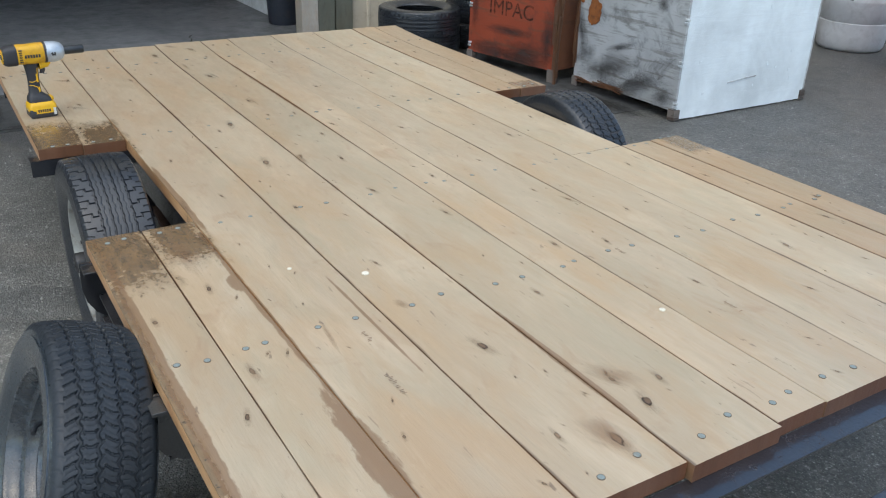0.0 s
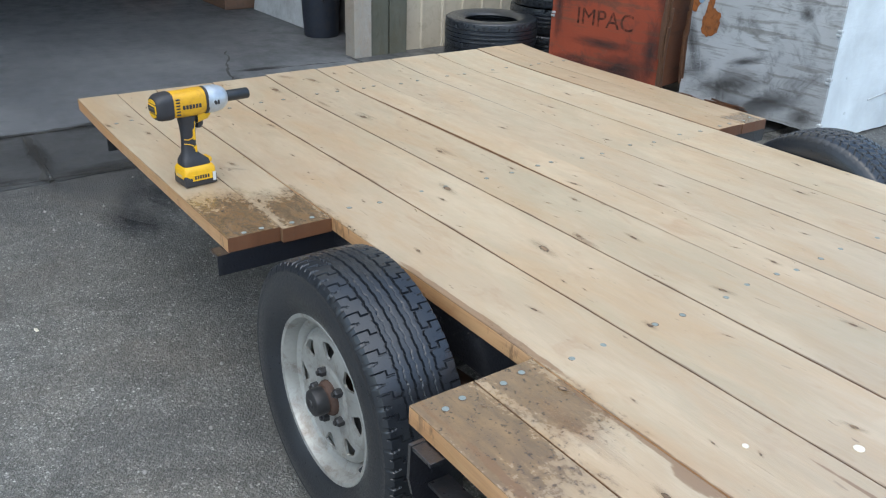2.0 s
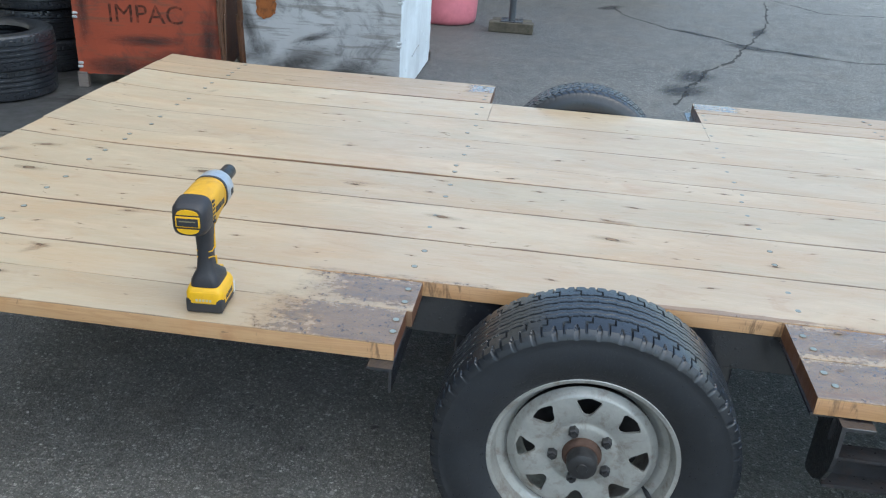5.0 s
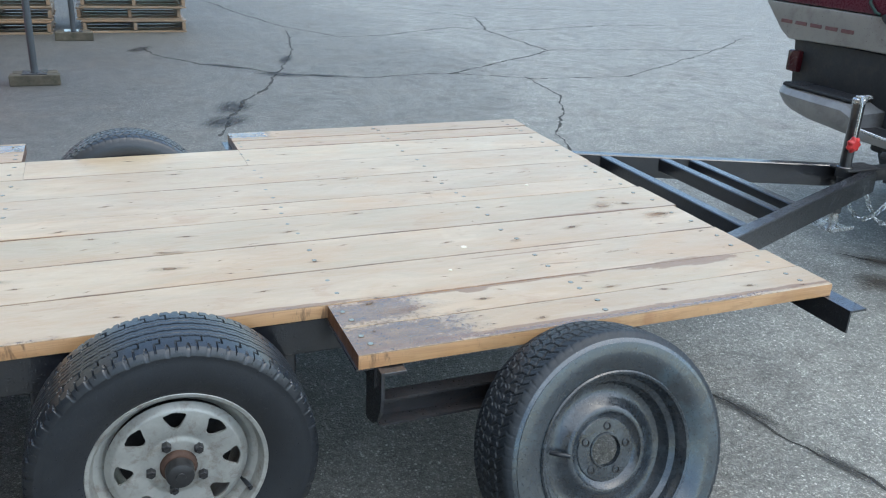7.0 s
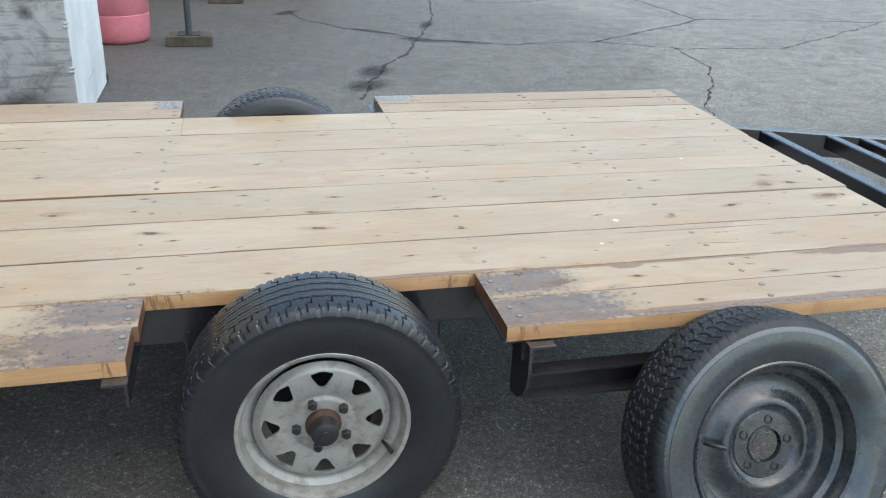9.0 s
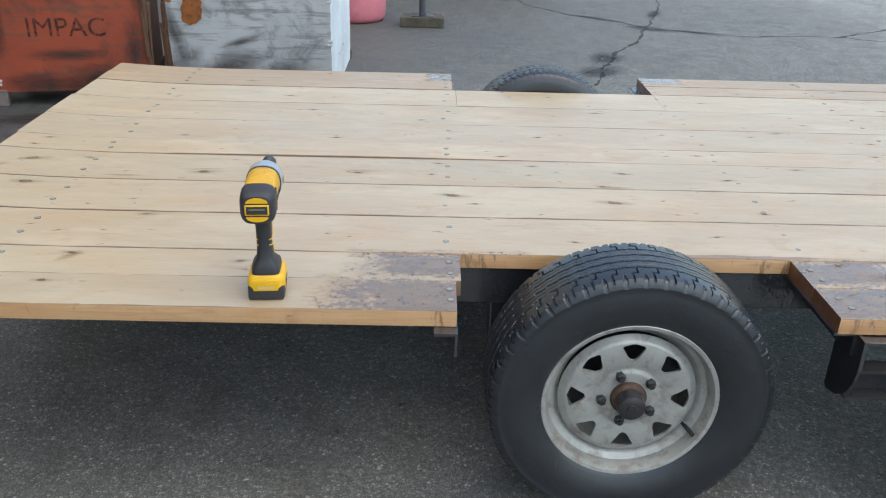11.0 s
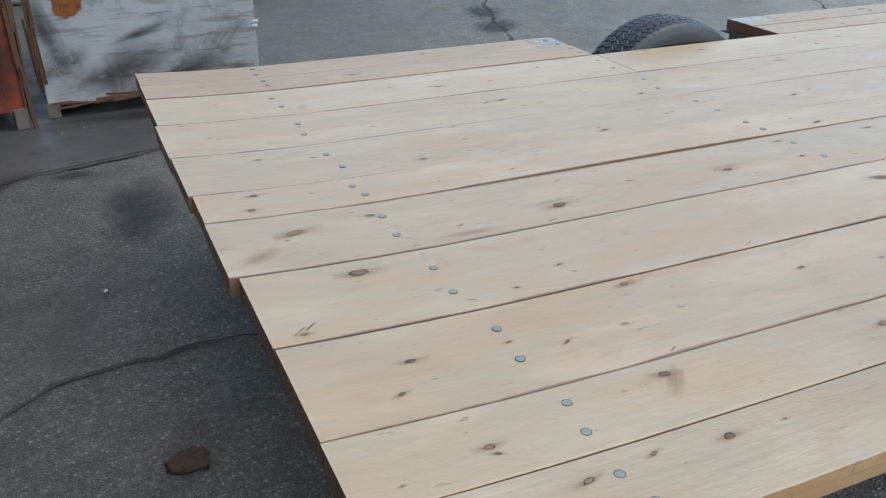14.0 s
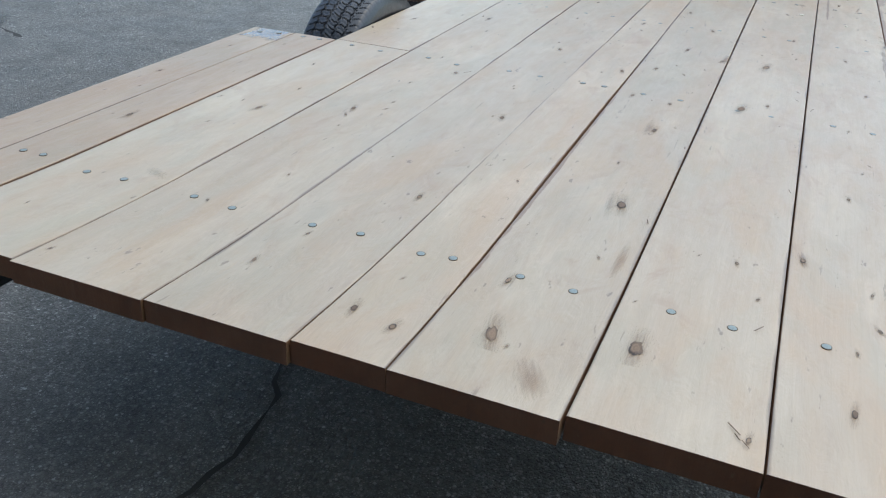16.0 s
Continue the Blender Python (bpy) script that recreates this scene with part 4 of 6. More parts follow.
bm = tube(bmesh.new(), [(JX - 0.015, JY - 0.025, 0.872), (JX - 0.035, JY - 0.045, 0.868), (JX - 0.04, JY - 0.052, 0.84), (JX - 0.042, JY - 0.055, 0.68)], 0.006, 10)
part("crank", bm, CHROME, jack, "zinc crank handle", True)
bm = bmesh.new()
m = Matrix.Translation((JX - 0.042, JY - 0.056, 0.675)) @ Matrix.Rotation(radians(90), 4, "X")
lathe(bm, [(1e-5, -0.016), (0.02, -0.016), (0.03, -0.009), (0.034, 0.0), (0.03, 0.009), (0.02, 0.016), (1e-5, 0.016)], 42, m=m,
      wobble=lambda a, i, r, h: (r * (1 + 0.13 * math.cos(7 * a)), h))
RED = worn("red_plastic", (0.55, 0.03, 0.03), 0.35, amount=0.1)
part("crank_knob", bm, RED, jack, "red lobed knob", True)


def chain(pts, name="safety_chain"):
    """Oval links along a hanging line."""
    bm = bmesh.new()
    pts = [Vector(p) for p in pts]
    line = []
    for a, b in zip(pts, pts[1:]):
        n = max(1, int((b - a).length / 0.027))
        line += [a.lerp(b, k / n) for k in range(n)]
    line.append(pts[-1])
    for i, (a, b) in enumerate(zip(line, line[1:])):
        q = (b - a).to_track_quat("X", "Z" if i % 2 else "Y")
        ring = []
        for k in range(12):
            u = 2 * math.pi * k / 12
            ring.append((a + b) / 2 + q @ Vector((0.021 * math.cos(u), 0.011 * math.sin(u), 0)))
        tube(bm, ring + ring[:1], 0.0032, 6)
    return part(name, bm, CHROME, trailer, "zinc safety chain", True)


def sag(a, b, low, n=12):
    a, b = Vector(a), Vector(b)
    return [a.lerp(b, k / n) + Vector((0, 0, -low * 4 * (k / n) * (1 - k / n))) for k in range(n + 1)]


chain(sag((4.88, 1.0, 0.47), (5.3, 1.0, 0.52), 0.22))
chain(sag((4.86, 1.12, 0.47), (5.34, 1.14, 0.52), 0.24))


# ---- wheels ----
def tyre_bm(R, W, r_rim, tread, n=360, edge=0.86, rounded=False):
    """A tyre about z, outer face at +z. tread(angle, u) gives the groove depth for u from -1 (back) to 1."""
    bm = bmesh.new()
    half = W / 2
    prof, us = [], []
    tw = half * edge
    side = [(r_rim - 0.004, 0.70), (r_rim + 0.006, 0.80), (r_rim + 0.018, 0.86), (r_rim + 0.024, 0.885), (r_rim + (R - r_rim) * 0.35, 0.985), (r_rim + (R - r_rim) * 0.52, 1.0), (r_rim + (R - r_rim) * 0.70, 0.99),
            (R - 0.027, 0.965), (R - 0.0255, 0.972), (R - 0.0225, 0.968), (R - 0.012, 0.925)]
    if rounded:
        side[-4:] = [(R - 0.034, 0.965), (R - 0.024, 0.935), (R - 0.0155, 0.895), (R - 0.009, 0.85)]
    for r, f in side:
        prof.append((r, -half * f)), us.append(None)
    nt = 101
    for k in range(nt):
        u = -1 + 2 * k / (nt - 1)
        prof.append((R - (0.0065 if rounded else 0.005) * abs(u) ** 2.6, tw * u)), us.append(u)
    for r, f in reversed(side):
        prof.append((r, half * f)), us.append(None)
    ns = len(side)

    def wob(a, i, r, h):
        u = us[i]
        if u is not None:
            return r - tread(a, u), h
        if i in (ns - 1, ns + nt):
            d = tread(a, 1.05 if h > 0 else -1.05)
            return r - d * 0.3, h - math.copysign(d * 0.9, h)
        if i in (ns - 2, ns + nt + 1):
            d = tread(a, 1.12 if h > 0 else -1.12)
            return r, h - math.copysign(d * 0.5, h)
        return r, h

    lathe(bm, prof, n, wobble=wob)
    bmesh.ops.recalc_face_normals(bm, faces=bm.faces[:])
    return bm


def rib_tread(a, u):
    """Worn highway ribs: narrow wavy grooves round the middle; shoulder ribs cut by stepped slits and wedge notches."""
    p = a / (2 * math.pi)
    z = 0.012 * math.sin(2 * math.pi * p * 61) + 0.006 * math.sin(2 * math.pi * p * 143)
    for g in (-0.5, -0.17, 0.17, 0.5):
        if abs(u - g - z) < 0.028:
            return 0.006
    for g in (-0.34, 0.0, 0.34):
        if abs(u - g - z * 1.6) < 0.012:
            return 0.0018
    w = abs(u)
    if w > 0.5:
        q = (p * 46 + (0.5 if u < 0 else 0.0)) % 1.0
        if w > 1.02:
            return 0.0012 if abs(q - 0.74) < 0.1 else 0.0
        if w < 0.72 and q < 0.065 or 0.72 <= w < 0.77 and q < 0.34 or w >= 0.77 and 0.275 < q < 0.34:
            return 0.0055
        if w > 0.84 and abs(q - 0.74) < 0.03 + (w - 0.84) * 0.45:
            return 0.0035
    return 0.0


def block_tread(a, u):
    """All-season light-truck tread: deep wavy grooves round the tyre, ribs cut into small uneven blocks."""
    p = a / (2 * math.pi)
    z = 0.035 * math.sin(2 * math.pi * p * 74)
    for g in (-0.66, -0.24, 0.24, 0.66):
        if abs(u - g - z) < 0.042:
            return 0.006
    rib = int((u + 1.6) / 0.43)
    w = abs(u)
    q = (p * 74 + 0.37 * rib + 0.22 * math.sin(9.0 * u + rib)) % 1.0
    if q < 0.18:
        return 0.0032 if w < 0.98 else 0.0018
    if 0.52 < q < 0.6 and w < 0.9:
        return 0.0012
    return 0.0


def rim_bm(R, lip):
    """A stamped steel rim about z: lip, bead seats and barrel."""
    bm = bmesh.new()
    barrel = [(R - 0.002, lip - 0.004), (R, lip), (R - 0.004, lip + 0.003), (R - 0.012, lip + 0.001), (R - 0.017, lip - 0.010), (R - 0.021, lip - 0.030),
              (R - 0.030, lip - 0.035), (R - 0.036, lip - 0.040), (R - 0.041, lip - 0.050), (R - 0.047, lip - 0.053), (R - 0.047, lip - 0.19), (R - 0.012, lip - 0.2), (R, lip - 0.2), (R, lip - 0.19), (R - 0.03, lip - 0.18), (R - 0.03, lip - 0.06), (R - 0.012, lip - 0.03)]
    lathe(bm, barrel, 96, closed=True)
    return bm


def face_bm(r_out, z_of, holes, r0, r1, thick=0.006, per=16, rings=34, r_in=0.03):
    """The pierced disc of a wheel. Holes are wide at r1 and narrow at r0, with rounded corners."""
    bm = bmesh.new()
    rr = [r_in + (r_out - r_in) * k / rings for k in range(rings + 1)]

    def half_open(r):
        if not r0 < r < r1:
            return 0.0
        f = (r - r0) / (r1 - r0)
        w = 0.10 + 0.19 * f
        edge = min(f, 1 - f)
        return w * min(1.0, math.sqrt(max(0.0, 1 - (1 - min(1, edge / 0.22)) ** 2))) if edge < 0.22 else w

    grid = []
    for r in rr:
        ring = []
        h = half_open(r) if r0 < r < r1 else 0.06
        for s in range(holes):
            for k in range(per):
                q = k / per
                # lines crowd to the edge of the opening
                u = q / 0.25 * (0.5 - h) if q < 0.25 else 0.5 - h + (q - 0.25) / 0.5 * 2 * h if q < 0.75 else 0.5 + h + (q - 0.75) / 0.25 * (0.5 - h)
                a = 2 * math.pi * (s + u) / holes
                ring.append(bm.verts.new((r * math.cos(a), r * math.sin(a), z_of(r))))
        grid.append(ring)
    n = holes * per
    for i in range(rings):
        mid = (rr[i] + rr[i + 1]) / 2
        for k in range(n):
            kk = k % per
            if r0 < mid < r1 and per // 4 <= kk < per * 3 // 4:
                continue
            bm.faces.new((grid[i][k], grid[i][(k + 1) % n], grid[i + 1][(k + 1) % n], grid[i + 1][k]))
    loose = [v for v in bm.verts if not v.link_faces]
    bmesh.ops.delete(bm, geom=loose, context="VERTS")
    bmesh.ops.recalc_face_normals(bm, faces=bm.faces[:])
    bmesh.ops.solidify(bm, geom=bm.faces[:], thickness=thick)
    return bm


RIM_R = 0.205
tyre_a = mesh_of("trailer_tyre", tyre_bm(0.327, 0.205, RIM_R - 0.01, rib_tread, 1100, 0.875), RUBBER, True)
tyre_b = mesh_of("trailer_tyre_fine", tyre_bm(0.327, 0.205, RIM_R - 0.01, block_tread, 640, 0.79, True), RUBBER, True)


def silver_z(r):
    if r > 0.146:
        return 0.056 - (r - 0.146) * 0.9
    if r > 0.075:
        return 0.055 + 0.006 * math.sin((r - 0.075) / 0.083 * math.pi)
    return 0.055 + 0.004 * min(1, (0.075 - r) / 0.01)


def trailer_wheel(at, tyre_mesh, tyre_label):
    """Outer face along +z of its pose; z = 0 is the middle of the tyre."""
    w = part("wheel", face_bm(0.160, silver_z, 8, 0.098, 0.141), RIM_SILVER, trailer, "silver painted steel wheel with eight openings", True, at @ Matrix.Rotation(radians(22.5), 4, "Z"))
    part("rim", rim_bm(RIM_R, 0.081), RIM_SILVER, w, "silver painted steel rim", True)
    part("tyre", tyre_mesh, None, w, tyre_label)
    bm = bmesh.new()
    lathe(bm, [(0.042, 0.0), (0.042, 0.065), (0.038, 0.071), (0.033, 0.073), (0.032, 0.081), (1e-5, 0.081)], 32)
    part("hub", bm, RUST, w, "rusty hub", True)
    bm = bmesh.new()
    lathe(bm, [(0.0325, 0.077), (0.0325, 0.098), (0.030, 0.105), (0.022, 0.109), (0.012, 0.109), (0.011, 0.111), (1e-5, 0.111)], 32)
    part("grease_cap", bm, DARK_METAL, w, "black greasy bearing cap", True)
    nut = bmesh.new()
    lathe(nut, [(0.0115, 0.0), (0.0115, 0.016), (0.009, 0.019), (0.006, 0.019), (0.006, 0.024), (1e-5, 0.024)], 6)
    nut_me = mesh_of("lug_nut", nut, DARK_METAL)
    for k in range(5):
        a = 2 * math.pi * k / 5 + math.pi / 2
        part("lug_nut", nut_me, None, w, at=Matrix.Translation((0.062 * math.cos(a), 0.062 * math.sin(a), 0.055)))
    bm = tube(bmesh.new(), [(0.10, -0.135, 0.03), (0.107, -0.142, 0.055), (0.112, -0.147, 0.074)], 0.0055, 10)
    part("valve_stem", bm, RUBBER, w, "black rubber valve stem", True)
    bm = bmesh.new()
    lathe(bm, [(0.03, -0.06), (0.13, -0.06), (0.135, -0.02), (0.13, -0.005), (0.03, -0.005)], 48)
    part("brake_drum", bm, DARK_METAL, w, "dark brake drum", True)
    return w


OUT_NEAR = Matrix.Rotation(radians(90), 4, "X")
OUT_FAR = Matrix.Rotation(radians(-90), 4, "X")
trailer_wheel(Matrix.Translation((WHEEL_X, 0.118, AXLE_Z + 0.004)) @ OUT_NEAR, tyre_a, "worn black ribbed tyre")
trailer_wheel(Matrix.Translation((WHEEL_X, 1.945, AXLE_Z + 0.004)) @ OUT_FAR @ Matrix.Rotation(0.6, 4, "Z"), tyre_b, "black tyre with fine blocky tread")


def spare_wheel(at):
    RIM_R = 0.208
    w = thing("spare_tire", "rain-wet black spare tire leaning on the trailer side", "tire", at)
    bm = tyre_bm(0.311, 0.205, RIM_R - 0.01, block_tread, 860, 0.79, True)
    # the tread takes a matte rubber without the painted sheen
    for f in bm.faces:
        if f.calc_center_median().xy.length > 0.311 - 0.022:
            f.material_index = 1
    part("tyre", mesh_of("tyre", bm, [RUBBER_WET_SHEEN, RUBBER_TREAD], True), None, w, "rain-wet black tyre with blocky tread")
    bm = bmesh.new()
    L = 0.085
    prof = [(RIM_R - 0.002, L - 0.004), (RIM_R, L), (RIM_R - 0.004, L + 0.003), (RIM_R - 0.009, L + 0.001), (RIM_R - 0.012, L - 0.008), (RIM_R - 0.016, L - 0.012), (RIM_R - 0.020, L - 0.03), (RIM_R - 0.034, L - 0.037),
            (RIM_R - 0.038, L - 0.055), (RIM_R - 0.046, L - 0.066), (0.150, L - 0.069), (0.128, L - 0.066), (0.112, L - 0.050), (0.104, L - 0.046), (0.097, L - 0.047), (0.089, L - 0.056), (0.080, L - 0.059), (0.077, L - 0.056),
            (0.045, L - 0.055), (0.043, L - 0.051), (0.040, L - 0.051), (0.038, L - 0.056), (0.037, L - 0.062), (0.05, L - 0.062), (0.080, L - 0.066), (0.10, L - 0.054), (0.113, L - 0.058), (0.13, L - 0.074), (0.155, L - 0.076), (RIM_R - 0.04, L - 0.080), (RIM_R - 0.04, L - 0.19), (RIM_R, L - 0.2), (RIM_R, L - 0.19), (RIM_R - 0.02, L - 0.15), (RIM_R - 0.02, L - 0.04)]
    lathe(bm, prof, 96, closed=True)
    bmesh.ops.recalc_face_normals(bm, faces=bm.faces[:])
    part("rim", bm, RIM_BLACK, w, "glossy black steel rim", True)
    hole = bmesh.new()
    lathe(hole, [(0.0105, 0.0), (0.0105, 0.003), (0.0075, 0.0035), (0.0065, 0.0006), (1e-5, 0.0006)], 16)
    hole_me = mesh_of("bolt_hole", hole, DARK_METAL, True)
    for k in range(5):
        a = 2 * math.pi * k / 5 + 1.4
        part("bolt_hole", hole_me, None, w, at=Matrix.Translation((0.060 * math.cos(a), 0.060 * math.sin(a), L - 0.0562)))
    bm = tube(bmesh.new(), [(-0.15, 0.02, L - 0.06), (-0.135, 0.018, L - 0.040), (-0.112, 0.012, L - 0.032)], 0.0055, 10)
    part("valve_stem", bm, RUBBER, w, "black rubber valve stem", True)
    return w


lean = radians(18.5)
SPARE = Matrix.Translation((2.782, -0.179, 0.3235)) @ Matrix.Rotation(-lean, 4, "X") @ OUT_NEAR
spare_wheel(SPARE)


# ---- impact wrench ----
YELLOW = worn("yellow_plastic", (0.76, 0.43, 0.012), 0.4, amount=0.12, scale=20, spread=0.06, dirt=(0.2, 0.13, 0.03), fine=400)
YELLOW_DIRTY = worn("grimy_yellow_plastic", (0.70, 0.38, 0.014), 0.42, amount=0.8, scale=7, spread=0.15, dirt=(0.36, 0.18, 0.035), fine=400)
GREY_PLASTIC = worn("charcoal_plastic", (0.03, 0.03, 0.034), 0.5, amount=0.2, scale=20, fine=500)
NOSE_METAL = worn("cast_aluminium_nose", (0.50, 0.55, 0.60), 0.38, 0.6, amount=0.15, scale=30)
GREY_LETTERS = Mat("dim_letters", (0.2, 0.17, 0.1), 0.6)
SOCKET = worn("black_impact_socket", (0.05, 0.055, 0.06), 0.38, 0.7, amount=0.2, scale=30)


def loft(bm, sections, n=20, square=0.0):
    """A closed skin through sections: (centre, half width x, half height, axis 'y' or 'z', squareness)."""
    rings = []
    for c, hx, hv, axis, sq in sections:
        ring = []
        for k in range(n):
            a = 2 * math.pi * k / n
            ca, sa = math.cos(a), math.sin(a)
            p = 2.0 / (2.0 + sq * 4)
            x, v = math.copysign(abs(ca) ** p, ca) * hx, math.copysign(abs(sa) ** p, sa) * hv
            co = Vector((x, 0, v)) if axis == "y" else Vector((x, v, 0))
            ring.append(bm.verts.new(Vector(c) + co))
        rings.append(ring)
    for a, b in zip(rings, rings[1:]):
        for k in range(n):
            bm.faces.new((a[k], a[(k + 1) % n], b[(k + 1) % n], b[k]))
    bm.faces.new(rings[0])
    bm.faces.new(rings[-1])
    bmesh.ops.recalc_face_normals(bm, faces=bm.faces[:])
    return bm


def impact_wrench(at):
    w = thing("impact_wrench", "yellow and black cordless impact wrench standing on the plank deck", "power tool", at)
    bm = bmesh.new()
    # battery: black shell with a yellow upper body
    box(bm, (0, 0.0, 0.017), (0.076, 0.118, 0.034), 0.006)
    battery = part("battery", bm, GREY_PLASTIC, w, "black battery pack", True)
    bm = bmesh.new()
    loft(bm, [((0, 0, 0.027), 0.0385, 0.0595, "z", 1.3), ((0, 0, 0.044), 0.0385, 0.0590, "z", 1.3), ((0, 0, 0.053), 0.0355, 0.0555, "z", 1.1), ((0, 0, 0.0575), 0.0300, 0.049, "z", 1.0)], 40)
    box(bm, (0, 0.046, 0.034), (0.060, 0.030, 0.030), 0.006)
    box(bm, (0, -0.046, 0.034), (0.060, 0.028, 0.030), 0.006)
    part("battery_top", bm, YELLOW, battery, "yellow upper shell", True)
    for s in (-1, 1):
        bm = boxes(((s * 0.0386, 0.004, 0.026), (0.0012, 0.074, 0.018), 0.0004))
        plate = part("maker_plate", bm, YELLOW, battery, "yellow maker's plate")
        for k in range(6):
            part("lettering_bar", boxes(((s * 0.0393, -0.022 + k * 0.0095, 0.027), (0.0008, 0.0066, 0.010), 0.0002)), GREY_PLASTIC, plate, "dark bar of lettering")
        bm = boxes(((s * 0.0388, 0.048, 0.022), (0.001, 0.012, 0.026), 0.0003))
        part("capacity_mark", bm, Mat("pale_print", (0.6, 0.6, 0.58), 0.5), battery, "pale printed mark")
    pale = Mat("pale_letters", (0.5, 0.45, 0.3), 0.5)
    for k in range(5):
        part("lettering_bar", boxes(((-0.014 + k * 0.007, -0.0595, 0.030), (0.0048, 0.0012, 0.006), 0.0003)), pale, battery, "pale bar of lettering")
    # foot above the battery and the handle
    bm = bmesh.new()
    loft(bm, [((0, -0.002, 0.054), 0.033, 0.048, "z", 0.8), ((0, -0.004, 0.066), 0.0315, 0.046, "z", 0.7), ((0, -0.010, 0.076), 0.026, 0.036, "z", 0.4),
              ((0, -0.014, 0.086), 0.0195, 0.026, "z", 0.25), ((0, -0.014, 0.110), 0.0172, 0.0235, "z", 0.2), ((0, -0.013, 0.135), 0.0172, 0.0235, "z", 0.2), ((0, -0.013, 0.160), 0.0185, 0.026, "z", 0.2), ((0, -0.014, 0.190), 0.02, 0.03, "z", 0.3)], 28)
    handle = part("handle", bm, GREY_PLASTIC, w, "charcoal rubber grip", True)
    for s in (-1, 1):
        bm = tube(bmesh.new(), [(s * 0.0158, 0.006, 0.172), (s * 0.0172, 0.003, 0.150), (s * 0.0172, -0.006, 0.128), (s * 0.0172, -0.022, 0.124), (s * 0.0125, -0.0335, 0.126)], 0.0015, 6)
        part("grip_line", bm, YELLOW, handle, "yellow line", True)
        bm = tube(bmesh.new(), [(s * 0.0125, -0.0345, 0.114), (s * 0.0172, -0.02, 0.112), (s * 0.0174, -0.006, 0.106), (s * 0.0182, 0.004, 0.088)], 0.0015, 6)
        part("grip_line", bm, YELLOW, handle, "yellow line", True)
        bm = bmesh.new()
        box(bm, (s * 0.0172, 0.0, 0.137), (0.003, 0.008, 0.03), 0.0012)
        box(bm, (s * 0.0182, 0.002, 0.097), (0.003, 0.007, 0.018), 0.0012)
        part("grip_inset", bm, YELLOW, handle, "yellow inset", True)
    bm = bmesh.new()
    loft(bm, [((0, 0.027, 0.140), 0.008, 0.008, "z", 0.4), ((0, 0.032, 0.150), 0.009, 0.009, "z", 0.4), ((0, 0.030, 0.168), 0.009, 0.011, "z", 0.4), ((0, 0.028, 0.178), 0.009, 0.012, "z", 0.4)], 16)
    part("trigger", bm, GREY_PLASTIC, w, "charcoal trigger", True)
    bm = bmesh.new()
    box(bm, (0, 0.044, 0.064), (0.036, 0.026, 0.014), 0.004)
    part("light_housing", bm, YELLOW, w, "yellow housing on the foot", True)
    # motor body, rear cap, nose and socket along +y
    zc = 0.214
    bm = bmesh.new()
    loft(bm, [((0, -0.062, zc), 0.031, 0.032, "y", 0.35), ((0, -0.05, zc), 0.0335, 0.0345, "y", 0.35), ((0, -0.01, zc - 0.001), 0.0335, 0.035, "y", 0.35), ((0, 0.02, zc), 0.034, 0.036, "y", 0.25), ((0, 0.044, zc + 0.001), 0.0345, 0.036, "y", 0.1), ((0, 0.048, zc + 0.001), 0.033, 0.034, "y", 0.0)], 32)
    body = part("motor_body", bm, YELLOW_DIRTY, w, "yellow motor housing", True)
    bm = bmesh.new()
    loft(bm, [((0, 0.028, zc - 0.047), 0.012, 0.012, "y", 0.3), ((0, 0.02, zc - 0.040), 0.018, 0.02, "y", 0.3), ((0, 0.052, zc - 0.036), 0.018, 0.016, "y", 0.3), ((0, 0.062, zc - 0.03), 0.014, 0.012, "y", 0.3)], 20)
    part("trigger_guard", bm, YELLOW, body, "yellow switch housing", True)
    slot_me = mesh_of("vent_slot", boxes(((0, 0, 0), (0.004, 0.012, 0.0042), 0.0008)), GREY_PLASTIC)
    for s in (-1, 1):
        for k in range(6):
            part("vent_slot", slot_me, None, body, at=Matrix.Translation((s * 0.0325, -0.043, zc - 0.022 + k * 0.0082)))
    for s in (-1, 1):
        for k in range(6):
            part("lettering_bar", boxes(((s * 0.0336, -0.026 + k * 0.0098, zc - 0.004), (0.0016, 0.0072, 0.0115), 0.0003)), GREY_PLASTIC, body, "dark bar of lettering")
    cap = bmesh.new()
    loft(cap, [((0, -0.1045, zc - 0.003), 0.020, 0.020, "y", 0.3), ((0, -0.103, zc - 0.003), 0.028, 0.028, "y", 0.35), ((0, -0.098, zc - 0.003), 0.0315, 0.0315, "y", 0.4), ((0, -0.089, zc - 0.002), 0.0345, 0.035, "y", 0.4), ((0, -0.066, zc - 0.001), 0.0355, 0.0365, "y", 0.4), ((0, -0.056, zc), 0.0350, 0.0365, "y", 0.4), ((0, -0.054, zc), 0.031, 0.032, "y", 0.4)], 32)
    rear = part("rear_cap", cap, GREY_PLASTIC, w, "charcoal rear cap", True)
    bm = bmesh.new()
    box(bm, (0, -0.104, zc - 0.003), (0.047, 0.006, 0.022), 0.0015)
    rp = part("rear_plate", bm, YELLOW, rear, "yellow rear plate", True)
    bm = boxes(((0, -0.1072, zc - 0.003), (0.041, 0.001, 0.0165), 0.0003))
    inner = part("rear_label", bm, GREY_PLASTIC, rp, "dark label")
    part("lettering_bar", boxes(((0, -0.1079, zc - 0.001), (0.031, 0.0006, 0.0025), 0.0001)), GREY_LETTERS, inner, "dim bar of lettering")
    for up in (-1, 1):
        bm = bmesh.new()
        rim = [(0.0215 * math.cos(u), 0.0105 * math.sin(u)) for u in [math.pi * k / 14 for k in range(15)]]
        f = [bm.verts.new((x, -0.1058, zc - 0.003 + up * (0.0145 + z))) for x, z in rim]
